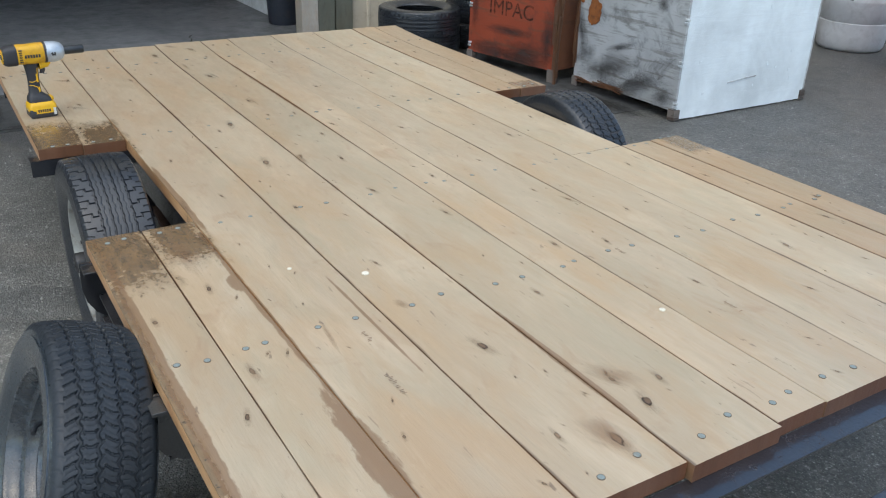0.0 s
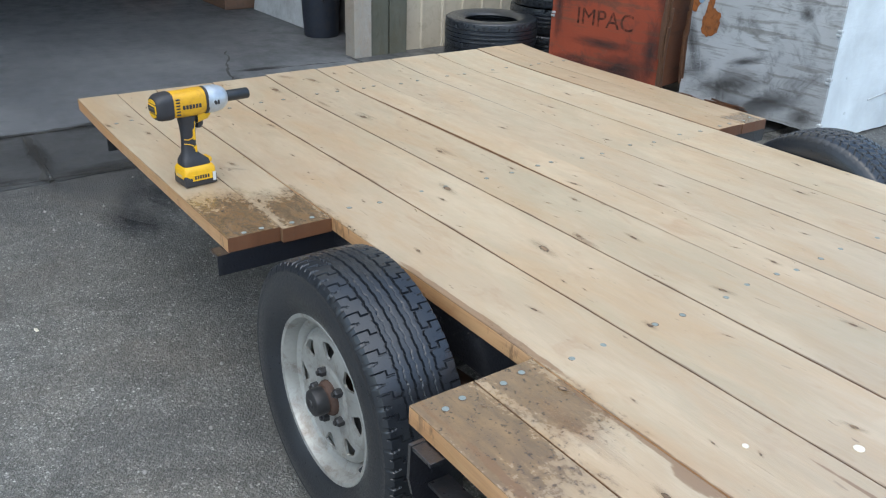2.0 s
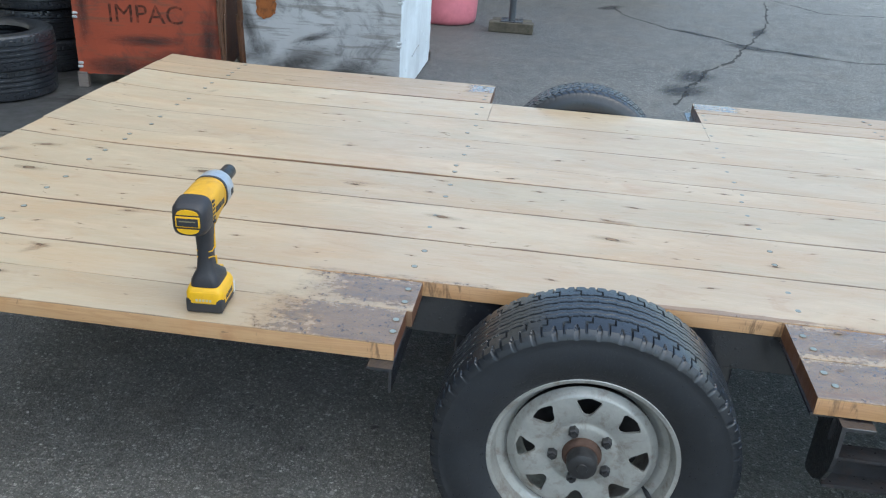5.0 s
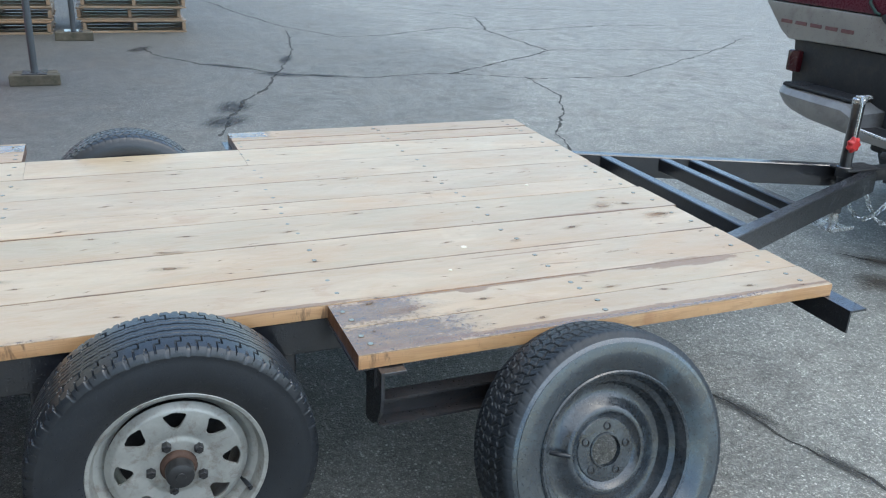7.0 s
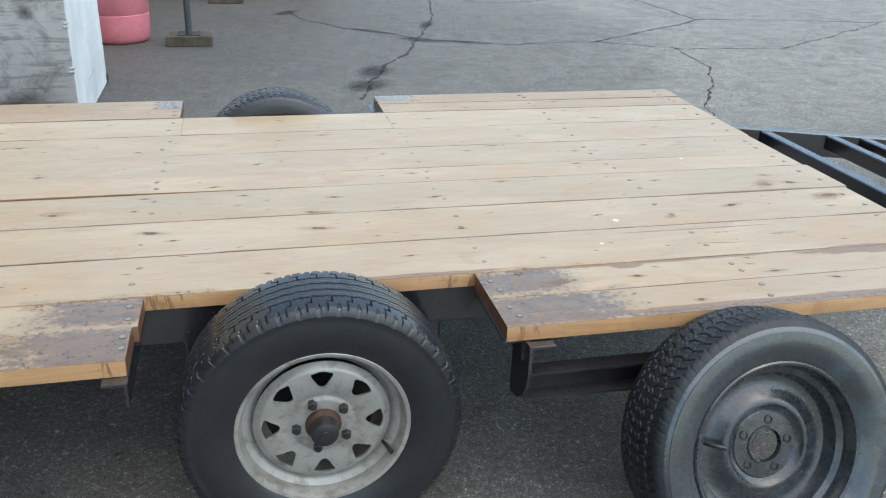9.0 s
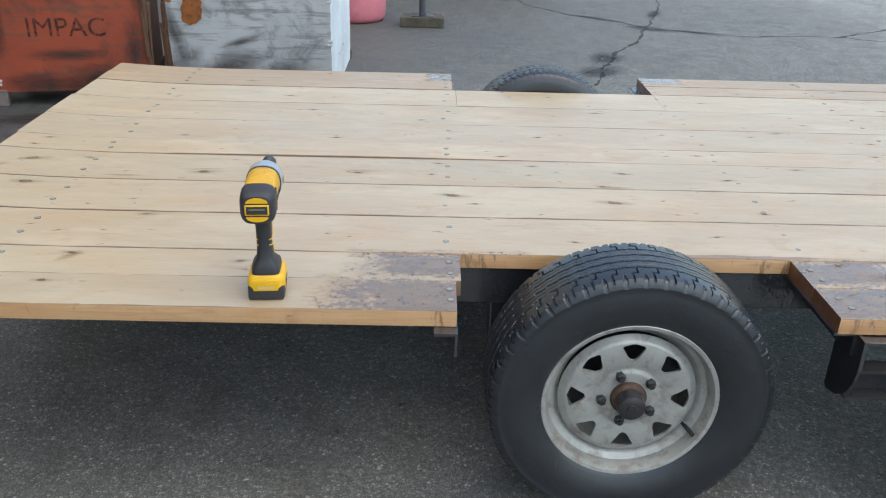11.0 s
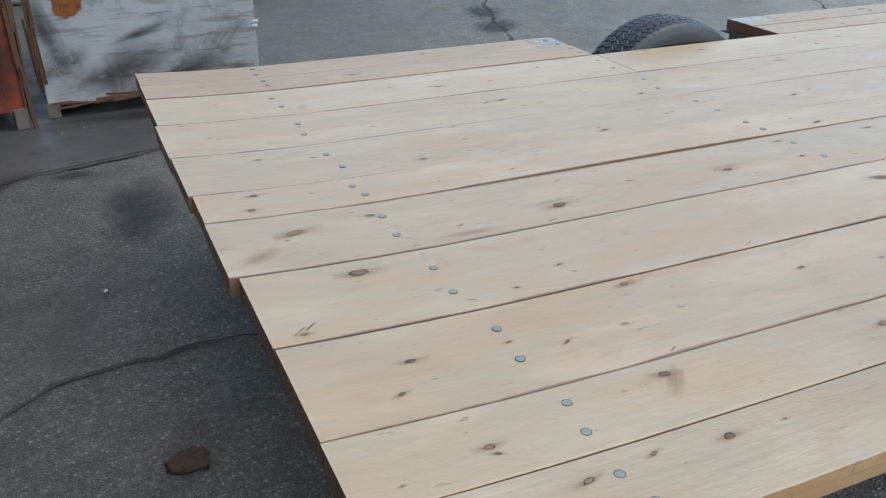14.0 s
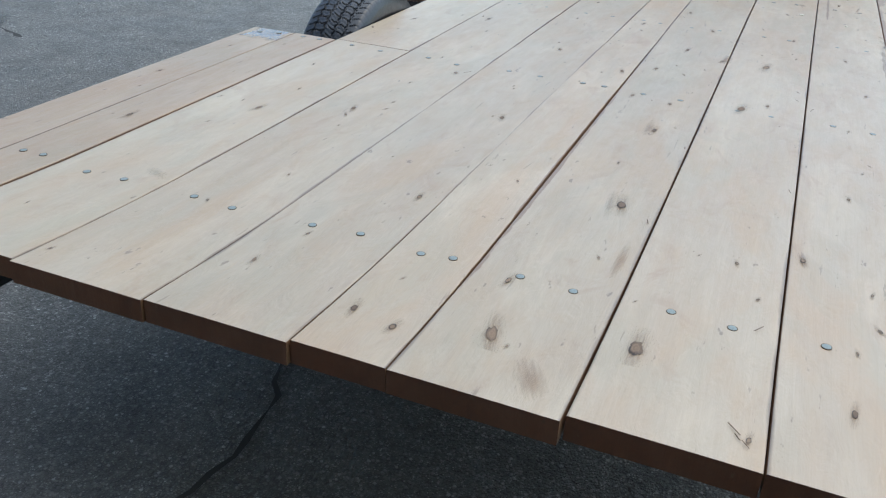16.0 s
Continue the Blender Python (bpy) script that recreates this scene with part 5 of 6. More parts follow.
        b = [bm.verts.new((x, -0.094, zc - 0.003 + up * (0.0145 + z))) for x, z in rim]
        bm.faces.new(f)
        for k in range(len(f)):
            j = (k + 1) % len(f)
            bm.faces.new((f[k], b[k], b[j], f[j]))
        bmesh.ops.recalc_face_normals(bm, faces=bm.faces[:])
        part("rear_crescent", bm, YELLOW, rear, "yellow crescent inset")
    bm = bmesh.new()
    loft(bm, [((0, 0.043, zc), 0.0360, 0.0375, "y", 0.1), ((0, 0.052, zc), 0.0360, 0.0375, "y", 0.1)], 32)
    part("collar", bm, GREY_PLASTIC, w, "charcoal collar", True)
    bm = bmesh.new()
    m = Matrix.Translation((0, 0, zc)) @ Matrix.Rotation(radians(-90), 4, "X")
    lathe(bm, [(1e-5, 0.049), (0.037, 0.050), (0.0385, 0.066), (0.0375, 0.084), (0.0345, 0.098), (0.029, 0.110), (0.022, 0.117), (0.018, 0.119), (1e-5, 0.119)], 36, m=m)
    nose = part("nose", bm, NOSE_METAL, w, "bare aluminium nose", True)
    for s in (-1, 1):
        bm = bmesh.new()
        box(bm, (s * 0.0380, 0.070, zc - 0.002), (0.0015, 0.008, 0.012), 0.0003, Matrix.Rotation(0.5, 4, "X"))
        box(bm, (s * 0.0378, 0.079, zc - 0.002), (0.0015, 0.006, 0.012), 0.0003)
        part("nose_mark", bm, GREY_PLASTIC, nose, "dark printed mark")
    bm = bmesh.new()
    lathe(bm, [(1e-5, 0.118), (0.0150, 0.118), (0.0155, 0.122), (0.0155, 0.190), (0.0145, 0.193), (0.0115, 0.193), (0.0105, 0.17), (1e-5, 0.17)], 28, m=m)
    part("socket", bm, SOCKET, w, "black deep socket", True)
    for ob in w.children:
        if ob.name.split(".")[0] in ("motor_body", "rear_cap", "collar", "nose", "socket", "trigger"):
            ob.matrix_local = Matrix.Translation((0, -0.004, 0.018)) @ Matrix.Diagonal((1, 0.94, 1, 1))
        if ob.name.split(".")[0] == "handle":
            ob.matrix_local = Matrix.Diagonal((0.92, 0.84, 1.055, 1))
        if ob.name.split(".")[0] in ("battery", "light_housing"):
            ob.matrix_local = Matrix.Diagonal((1, 0.8, 1, 1))
    return w


impact_wrench(pose(0.99, 0.075, DECK_Z + 0.0015, 0, 0, 5))

# ---- pickup truck beyond the hitch ----
SILVER_PAINT = worn("dull_silver_paint", (0.38, 0.365, 0.34), 0.35, 0.4, (0.12, 0.1, 0.085), 0.45, 3, 0.1, 0.05)
MAROON = worn("maroon_paint", (0.115, 0.016, 0.034), 0.28, 0.2, (0.08, 0.05, 0.045), 0.25, 4)
BUMPER = worn("grey_bumper", (0.34, 0.33, 0.32), 0.4, 0.3, (0.12, 0.11, 0.1), 0.4, 5)
BLACK_TRIM = worn("black_plastic_trim", (0.02, 0.021, 0.024), 0.5, amount=0.4, scale=8)
LETTER_DULL = worn("faded_maroon_lettering", (0.17, 0.075, 0.075), 0.5, amount=0.5, dirt=(0.27, 0.26, 0.24), scale=40)
LAMP_RED = worn("red_lamp_plastic", (0.045, 0.006, 0.009), 0.2, amount=0.1)
PLATE_PAINT = worn("licence_plate_paint", (0.5, 0.52, 0.50), 0.45, amount=0.4, scale=16)

TX, TY = 5.45, 1.2
truck = thing("pickup_truck", "dull silver pickup truck with a maroon band and grey rear bumper", "truck")


def skin(name, pts_yz, x0, depth, mat, label, steps=1):
    """A plate in the tailgate plane from an outline in y and z, with depth along +x and rounded rim."""
    bm = bmesh.new()
    f = [bm.verts.new((x0, TY + y, z)) for y, z in pts_yz]
    b = [bm.verts.new((x0 + depth, TY + y, z)) for y, z in pts_yz]
    bm.faces.new(f)
    bm.faces.new(b[::-1])
    for k in range(len(f)):
        j = (k + 1) % len(f)
        bm.faces.new((f[k], b[k], b[j], f[j]))
    bmesh.ops.recalc_face_normals(bm, faces=bm.faces[:])
    edges = [e for e in bm.edges if all(abs(v.co.x - x0) < 1e-6 for v in e.verts)]
    bmesh.ops.bevel(bm, geom=edges, offset=0.012, segments=3, profile=0.5, affect="EDGES")
    return part(name, bm, mat, truck, label, True)


gate = skin("tailgate", [(-1.03, 0.945), (-0.5, 0.962), (0.5, 0.962), (1.03, 0.945), (1.10, 0.985), (1.19, 1.07), (1.265, 1.142), (-1.265, 1.142), (-1.19, 1.07), (-1.10, 0.985)], TX, 0.06, SILVER_PAINT, "dull silver tailgate")
skin("tailgate_band", [(-1.268, 1.145), (1.268, 1.145), (1.325, 1.265), (-1.325, 1.265)], TX - 0.006, 0.08, MAROON, "maroon band along the tailgate top")
skin("tailgate_top", [(-1.325, 1.268), (1.325, 1.268), (1.33, 1.335), (-1.33, 1.335)], TX + 0.01, 0.07, BLACK_TRIM, "black top rail")
skin("lower_panel", [(-0.97, 0.68), (0.97, 0.68), (1.01, 0.958), (-1.01, 0.958)], TX + 0.03, 0.06, BLACK_TRIM, "dark lower panel under the tailgate")
for s in (-1, 1):
    bm = bmesh.new()
    sweep_section(bm, (TX + 0.07, TY, 0), (TX + 2.35, TY, 0), [(s * y, z) for y, z in ((0.90, 0.87), (0.985, 0.875), (1.18, 1.06), (1.31, 1.24), (1.31, 1.30), (1.22, 1.30))])
    part("bed_side", bm, SILVER_PAINT, truck, "dull silver bed side")
bm = boxes(((TX + 1.2, TY, 0.66), (2.3, 1.8, 0.06), 0.01), ((TX + 3.1, TY, 1.0), (1.7, 1.84, 0.75), 0.08), ((TX + 3.0, TY, 1.55), (1.4, 1.6, 0.45), 0.16))
part("cab", bm, SILVER_PAINT, truck, "silver cab", True)
for sy in (-0.83, 0.83):
    for wx in (1.15, 4.0):
        bm = tyre_bm(0.36, 0.235, 0.2, lambda a, u: 0.0, 64)
        part("truck_tyre", bm, RUBBER, truck, "", True, Matrix.Translation((TX + wx, TY + sy, 0.36)) @ Matrix.Rotation(radians(90), 4, "X"))
bm = boxes(((TX + 2.4, TY, 0.5), (4.6, 0.8, 0.12), 0.02))
part("chassis", bm, BLACK_TRIM, truck)
for s in (-1, 1):
    bm = bmesh.new()
    box(bm, (TX + 0.03, TY + s * 0.96, 0.83), (0.07, 0.085, 0.12), 0.01)
    part("tail_lamp", bm, LAMP_RED, truck, "dark red tail lamp", True)
for k in range(5):
    part("lettering_bar", boxes(((TX - 0.0025, TY + 1.06 - k * 0.112, 1.04), (0.0035, 0.085, 0.02), 0.0012)), LETTER_DULL, gate, "dark red bar of lettering")
bm = bmesh.new()
loft(bm, [((TX - 0.003, TY + 0.17, 1.112), 0.006, 0.008, "y", 0.2), ((TX - 0.006, TY + 0.20, 1.116), 0.014, 0.024, "y", 0.2), ((TX - 0.007, TY + 0.31, 1.126), 0.014, 0.034, "y", 0.2), ((TX - 0.006, TY + 0.38, 1.135), 0.012, 0.026, "y", 0.2), ((TX - 0.003, TY + 0.41, 1.14), 0.006, 0.01, "y", 0.2)], 16)
part("tailgate_handle", bm, BLACK_TRIM, gate, "black latch handle", True)
# bumper with a lowered step in the middle
bm = bmesh.new()
BX = TX - 0.16


def bumper_half(s):
    loft_pts = []
    for y, back, zt, zb in ((0.30, 0.0, 0.665, 0.545), (0.40, 0.0, 0.70, 0.55), (0.66, 0.004, 0.70, 0.565), (0.80, 0.014, 0.70, 0.585), (0.87, 0.03, 0.70, 0.60), (0.92, 0.06, 0.70, 0.625), (0.945, 0.12, 0.70, 0.65)):
        loft_pts.append((y * s, back, zt, zb))
    rings = []
    for y, back, zt, zb in loft_pts:
        sec = [(BX + back, zt - 0.03), (BX + back + 0.02, zt), (BX + 0.22, zt + 0.01), (BX + 0.22, zb + 0.02), (BX + back + 0.05, zb), (BX + back + 0.012, zb + 0.04)]
        rings.append([bm.verts.new((x, TY + y, z)) for x, z in sec])
    for a, b in zip(rings, rings[1:]):
        for k in range(6):
            bm.faces.new((a[k], a[(k + 1) % 6], b[(k + 1) % 6], b[k]))
    bm.faces.new(rings[0])
    bm.faces.new(rings[-1])


bumper_half(1), bumper_half(-1)
box(bm, (BX + 0.10, TY, 0.57), (0.2, 0.64, 0.05), 0.015)
bmesh.ops.recalc_face_normals(bm, faces=bm.faces[:])
bumper = part("bumper", bm, BUMPER, truck, "dented grey step bumper", True)
bm = bmesh.new()
for s in (-1, 1):
    box(bm, (BX + 0.135, TY + s * 0.64, 0.716), (0.17, 0.5, 0.02), 0.008)
    for k in range(6):
        box(bm, (BX + 0.06 + k * 0.022, TY + s * 0.82, 0.727), (0.008, 0.12, 0.008), 0.002)
box(bm, (BX + 0.07, TY, 0.599), (0.13, 0.56, 0.01), 0.003)
part("step_pad", bm, BLACK_TRIM, bumper, "black ribbed step pads")
bm = boxes(((BX + 0.15, TY - 0.03, 0.71), (0.02, 0.56, 0.2), 0.004))
part("recess", bm, BLACK_TRIM, bumper, "dark plate recess")
bm = bmesh.new()
box(bm, (BX + 0.13, TY - 0.085, 0.757), (0.004, 0.305, 0.15), 0.0015, Matrix.Rotation(radians(-8), 4, "Y"))
plate = part("license_plate", bm, PLATE_PAINT, bumper, "pale license plate with dark bars")
for k in range(6):
    yy = 0.115 - k * 0.043 - (0.012 if k > 1 else 0)
    part("lettering_bar", boxes(((BX + 0.1275, TY - 0.085 + yy, 0.762), (0.003, 0.026, 0.062), 0.0006, Matrix.Rotation(radians(-8), 4, "Y"))), STAMP, plate, "dark bar")
bm = boxes(((BX + 0.1355, TY - 0.095, 0.701), (0.003, 0.07, 0.018), 0.0005))
part("sticker", bm, YELLOW, plate, "yellow sticker")
bm = tube(bmesh.new(), [(BX - 0.012, TY + 0.32, 0.735), (BX - 0.014, TY + 0.29, 0.65), (BX - 0.014, TY + 0.24, 0.605), (BX - 0.014, TY + 0.0, 0.59), (BX - 0.014, TY - 0.24, 0.605), (BX - 0.014, TY - 0.29, 0.64), (BX - 0.012, TY - 0.33, 0.70)], 0.009, 10)
part("bumper_trim", bm, CHROME, bumper, "bright edge round the step", True)
bm = boxes(((BX + 0.0, 1.065, 0.47), (0.3, 0.055, 0.055), 0.006), ((BX - 0.13, 1.065, 0.455), (0.12, 0.07, 0.02), 0.006))
cyl(bm, (5.15, 1.065, 0.44), (5.15, 1.065, 0.50), 0.015, 16)
part("hitch", bm, DARK_METAL, truck, "dark steel hitch", True)
bm = tube(bmesh.new(), [(TX - 0.012, TY + 0.50, 1.26), (TX - 0.018, TY + 0.49, 1.2), (TX - 0.014, TY + 0.45, 1.16), (TX - 0.012, TY + 0.42, 1.15)], 0.008, 8)
part("cord", bm, worn("green_cord", (0.03, 0.07, 0.06), 0.7), truck, "dark green cord on the tailgate", True)


# ---- crates ----
def plywood_paint(name, paint, bare, amount, soot=0.3, low=0.42):
    m = Mat(name, paint, 0.65)
    v = m.coords(vary=False)
    st = m.noise(1.0, m.coords((3, 3, 26), vary=False), 5, 0.65, 0.5)
    big = m.noise(2.4, v, 5, 0.6, 0.3)
    fine = m.noise(140, v, 3, 0.6)
    col = m.mix(m.ramp(big, (0.35, 0.0), (0.7, 1.0)), paint, tuple(c * 0.72 for c in paint))
    col = m.mix(m.math("MULTIPLY", m.ramp(st, (0.52, 0.0), (0.62, 1.0)), amount), col, bare)
    col = m.mix(m.math("MULTIPLY", m.ramp(m.noise(5.5, v, 6, 0.7, 0.6), (0.52, 0.0), (0.75, 1.0)), soot), col, (0.03, 0.028, 0.026))
    m.set("Base Color", col).set("Roughness", m.ramp(fine, (0.3, 0.5), (0.7, 0.8)))
    return m.bump(m.math("ADD", st, m.math("MULTIPLY", fine, 0.4)), 0.6, 0.004)


CRATE_ORANGE = plywood_paint("orange_crate_paint", (0.35, 0.066, 0.027), (0.19, 0.065, 0.034), 0.8, 0.75)
CRATE_SILVER = plywood_paint("silver_crate_paint", (0.50, 0.515, 0.52), (0.25, 0.245, 0.23), 0.8, 0.75)
CRATE_WHITE = plywood_paint("pale_blue_crate_paint", (0.80, 0.86, 0.88), (0.66, 0.70, 0.72), 0.3, 0.06)
CRATE_DARK = plywood_paint("crate_side_wood", (0.20, 0.08, 0.04), (0.1, 0.05, 0.03), 0.5, 0.4)
CRATE_FOOT = plywood_paint("grimy_foot_paint", (0.20, 0.17, 0.15), (0.06, 0.035, 0.024), 0.9, 0.9)
PEEL = worn("bare_orange_ply", (0.30, 0.10, 0.024), 0.8, amount=0.9, dirt=(0.05, 0.022, 0.012), scale=14)
BLUE_OLD = worn("old_blue_paint", (0.22, 0.34, 0.46), 0.6, amount=0.3)
SOOT = Mat("soot_mark", (0.045, 0.04, 0.036), 0.85)
v_ = SOOT.coords((1, 1, 1), vary=False)
ln_ = SOOT.node("ShaderNodeVectorMath")
ln_.operation = "LENGTH"
SOOT.l.new(v_, ln_.inputs[0])
r_ = SOOT.math("ADD", ln_.outputs["Value"], SOOT.math("MULTIPLY", SOOT.math("SUBTRACT", SOOT.noise(3.0, SOOT.coords((1, 1, 1)), 5, 0.7), 0.5), 0.9))
SOOT.set("Alpha", SOOT.ramp(r_, (0.05, 0.62), (0.9, 0.0)))


def stencil(text, size, mat, m, parent, label):
    """Stencilled letters as flat meshes."""
    cu = bpy.data.curves.new("stencil_text", "FONT")
    cu.body, cu.size, cu.align_x, cu.align_y, cu.extrude, cu.offset = text, size, "CENTER", "CENTER", 0.0004, 0.0
    tmp = bpy.data.objects.new("stencil_text", cu)
    scene.collection.objects.link(tmp)
    me = bpy.data.meshes.new_from_object(tmp.evaluated_get(bpy.context.evaluated_depsgraph_get()))
    bpy.data.objects.remove(tmp)
    me.materials.clear()
    me.materials.append(mat.m)
    return part("stencil", me, None, parent, label, at=m)


def blotch(parent, x, z, a, b, mat=SOOT, name="scorch_mark", y=-0.0025, rot=0.0, label="dark scorch mark"):
    return part(name, soot_mesh if mat is SOOT else None, None, parent, label, at=Matrix.Translation((x, y, z)) @ Matrix.Rotation(radians(90), 4, "X") @ Matrix.Rotation(rot, 4, "Z") @ Matrix.Diagonal((a, b, 1, 1)))


sb = bmesh.new()
bmesh.ops.create_circle(sb, cap_ends=True, segments=24, radius=1.0)
soot_mesh = mesh_of("soot_mesh", sb, SOOT)


def crate_panel(w, h, t, seed):
    """A battered sheet with ragged rim."""
    rnd = random.Random(seed)
    bm = bmesh.new()
    out = []
    for (x0, z0), (x1, z1) in (((0, 0), (w, 0)), ((w, 0), (w, h)), ((w, h), (0, h)), ((0, h), (0, 0))):
        n = int(max(abs(x1 - x0), abs(z1 - z0)) / 0.03)
        for k in range(n):
            f = k / n
            out.append((x0 + (x1 - x0) * f + rnd.uniform(-0.002, 0.002), z0 + (z1 - z0) * f + rnd.uniform(-0.002, 0.002)))
    fr = [bm.verts.new((x, 0, z)) for x, z in out]
    bk = [bm.verts.new((x, t, z)) for x, z in out]
    bm.faces.new(fr)
    bm.faces.new(bk[::-1])
    for k in range(len(fr)):
        j = (k + 1) % len(fr)
        bm.faces.new((fr[k], bk[k], bk[j], fr[j]))
    bmesh.ops.recalc_face_normals(bm, faces=bm.faces[:])
    return bm


def crate(name, label, at, w, d, h, low, front, side, frame, posts, drop=0.0):
    c = thing(name, label, "crate", at)
    part("front_panel", crate_panel(w, h - low, 0.016, 3), front, c, at=Matrix.Translation((0, 0, low)))
    part("back_panel", crate_panel(w, h - low, 0.016, 4), front, c, at=Matrix.Translation((0, d - 0.016, low)))
    part("side_panel", crate_panel(d - 0.034, h - low + drop, 0.016, 5), side, c, at=Matrix.Translation((w + 0.001, 0.017, low - drop)) @ Matrix.Rotation(radians(90), 4, "Z"))
    part("side_panel", crate_panel(d - 0.034, h - low, 0.016, 6), side, c, at=Matrix.Translation((0.015, 0.017, low)) @ Matrix.Rotation(radians(90), 4, "Z"))
    part("floor_panel", boxes(((w / 2, d / 2, low + 0.02), (w - 0.04, d - 0.04, 0.02))), frame, c)
    part("lid", boxes(((w / 2, d / 2, h + 0.012), (w + 0.02, d + 0.02, 0.02), 0.003)), posts, c)
    for px in (0.03, w - 0.03):
        for py in (0.03, d - 0.03):
            part("corner_foot", boxes(((px + (0.012 if px > 0.1 else -0.012), py - (0.012 if py < 0.1 else -0.012), low / 2 + 0.005), (0.06, 0.05, low + 0.01), 0.003)), posts, c)
    return c


oc = crate("orange_crate", "battered orange plywood crate with black stencilled letters on feet", pose(-1.24, 3.44, 0.006, 0, 0, 11.7), 0.87, 0.9, 0.98, 0.085, CRATE_ORANGE, CRATE_DARK, CRATE_DARK, CRATE_FOOT)
INK_FADED = worn("faded_black_ink", (0.06, 0.025, 0.018), 0.85, amount=0.95, dirt=(0.38, 0.085, 0.032), scale=30)
INK_FADED.set("Alpha", INK_FADED.ramp(INK_FADED.noise(24, INK_FADED.coords(vary=False), 5, 0.7, 0.5), (0.42, 0.15), (0.62, 0.75)))
stencil("IMPAC", 0.155, INK_FADED, Matrix.Translation((0.43, -0.002, 0.455)) @ Matrix.Rotation(radians(90), 4, "X"), oc, "faded black stencilled letters")
for x, z, a, b in ((0.45, 0.11, 0.42, 0.07), (0.6, 0.16, 0.30, 0.11), (0.2, 0.14, 0.22, 0.08), (0.8, 0.3, 0.07, 0.26), (0.42, 0.3, 0.3, 0.05), (0.84, 0.7, 0.05, 0.22), (0.06, 0.5, 0.05, 0.3)):
    blotch(oc, x, z, a, b)
bm = bmesh.new()
rnd = random.Random(17)
for k in range(30):
    box(bm, (0.88 + rnd.uniform(-0.012, 0.022), rnd.uniform(-0.022, 0.02), rnd.uniform(0.12, 0.88)), (rnd.uniform(0.008, 0.02), rnd.uniform(0.01, 0.03), rnd.uniform(0.12, 0.4)), 0.003, Matrix.Rotation(rnd.uniform(-0.07, 0.07), 4, "Y"))
part("splintered_edge", bm, WOOD_ROT, oc, "rotten splintered brown edge")

wc = crate("silver_crate", "weathered silver plywood crate with a pale blue side and peeling paint", pose(-0.29, 3.735, 0.006, 0, 0, 0), 1.0, 1.26, 0.94, 0.06, CRATE_SILVER, CRATE_WHITE, CRATE_DARK, CRATE_FOOT, 0.055)
for x, z, a, b in ((0.79, 0.69, 0.06, 0.065), (0.68, 0.18, 0.26, 0.08), (0.10, 0.25, 0.14, 0.10), (0.5, 0.10, 0.5, 0.08), (0.35, 0.2, 0.34, 0.12), (0.04, 0.42, 0.07, 0.26), (0.88, 0.12, 0.14, 0.09), (0.45, 0.36, 0.18, 0.035)):
    blotch(wc, x, z, a, b, rot=0.3)
bm = bmesh.new()
rnd = random.Random(23)
for k in range(22):
    box(bm, (rnd.uniform(0.03, 0.5), rnd.uniform(-0.012, 0.004), rnd.uniform(0.045, 0.09)), (rnd.uniform(0.05, 0.2), rnd.uniform(0.006, 0.016), rnd.uniform(0.004, 0.012)), 0.0015, Matrix.Rotation(rnd.uniform(-0.14, 0.14), 4, "Y"))
for k in range(14):
    box(bm, (rnd.uniform(-0.03, 0.012), rnd.uniform(-0.014, 0.01), rnd.uniform(0.12, 0.8)), (rnd.uniform(0.006, 0.018), rnd.uniform(0.008, 0.02), rnd.uniform(0.1, 0.35)), 0.002, Matrix.Rotation(rnd.uniform(-0.06, 0.06), 4, "Y"))
part("splintered_edge", bm, WOOD_ROT, wc, "rotten splintered brown edge")
stencil("ADS", 0.065, STAMP, Matrix.Translation((0.425, -0.002, 0.785)) @ Matrix.Rotation(radians(90), 4, "X"), wc, "black stencilled letters")
stencil("ADS", 0.065, STAMP, Matrix.Translation((1.0035, 0.55, 0.86)) @ Matrix.Rotation(radians(90), 4, "Z") @ Matrix.Rotation(radians(90), 4, "X"), wc, "black stencilled letters")


def ragged(name, pts, mat, parent, label, y=-0.003):
    rnd = random.Random(9)
    bm = bmesh.new()
    out = []
    for (x0, z0), (x1, z1) in zip(pts, pts[1:] + pts[:1]):
        n = max(2, int(math.hypot(x1 - x0, z1 - z0) / 0.012))
        for k in range(n):
            f = k / n
            out.append((x0 + (x1 - x0) * f + rnd.uniform(-0.005, 0.005), z0 + (z1 - z0) * f + rnd.uniform(-0.005, 0.005)))
    a = [bm.verts.new((x, y, z)) for x, z in out]
    b = [bm.verts.new((x, y + 0.0025, z)) for x, z in out]
    bm.faces.new(a)
    for k in range(len(a)):
        bm.faces.new((a[k], a[(k + 1) % len(a)], b[(k + 1) % len(a)], b[k]))
    bmesh.ops.recalc_face_normals(bm, faces=bm.faces[:])
    return part(name, bm, mat, parent, label)


ragged("peeled_patch", [(-0.01, 0.94), (0.11, 0.94), (0.10, 0.70), (0.03, 0.58), (-0.01, 0.60)], PEEL, wc, "bare orange plywood where paint peeled")
ragged("old_paint", [(0.03, 0.92), (0.115, 0.90), (0.12, 0.68), (0.06, 0.64), (0.03, 0.72)], BLUE_OLD, wc, "patch of old blue paint", -0.006)
ragged("peeled_patch", [(0.115, 0.76), (0.17, 0.71), (0.165, 0.63), (0.225, 0.60), (0.22, 0.49), (0.15, 0.45), (0.10, 0.47), (0.095, 0.55), (0.125, 0.64)], PEEL, wc, "bare orange plywood where paint peeled")
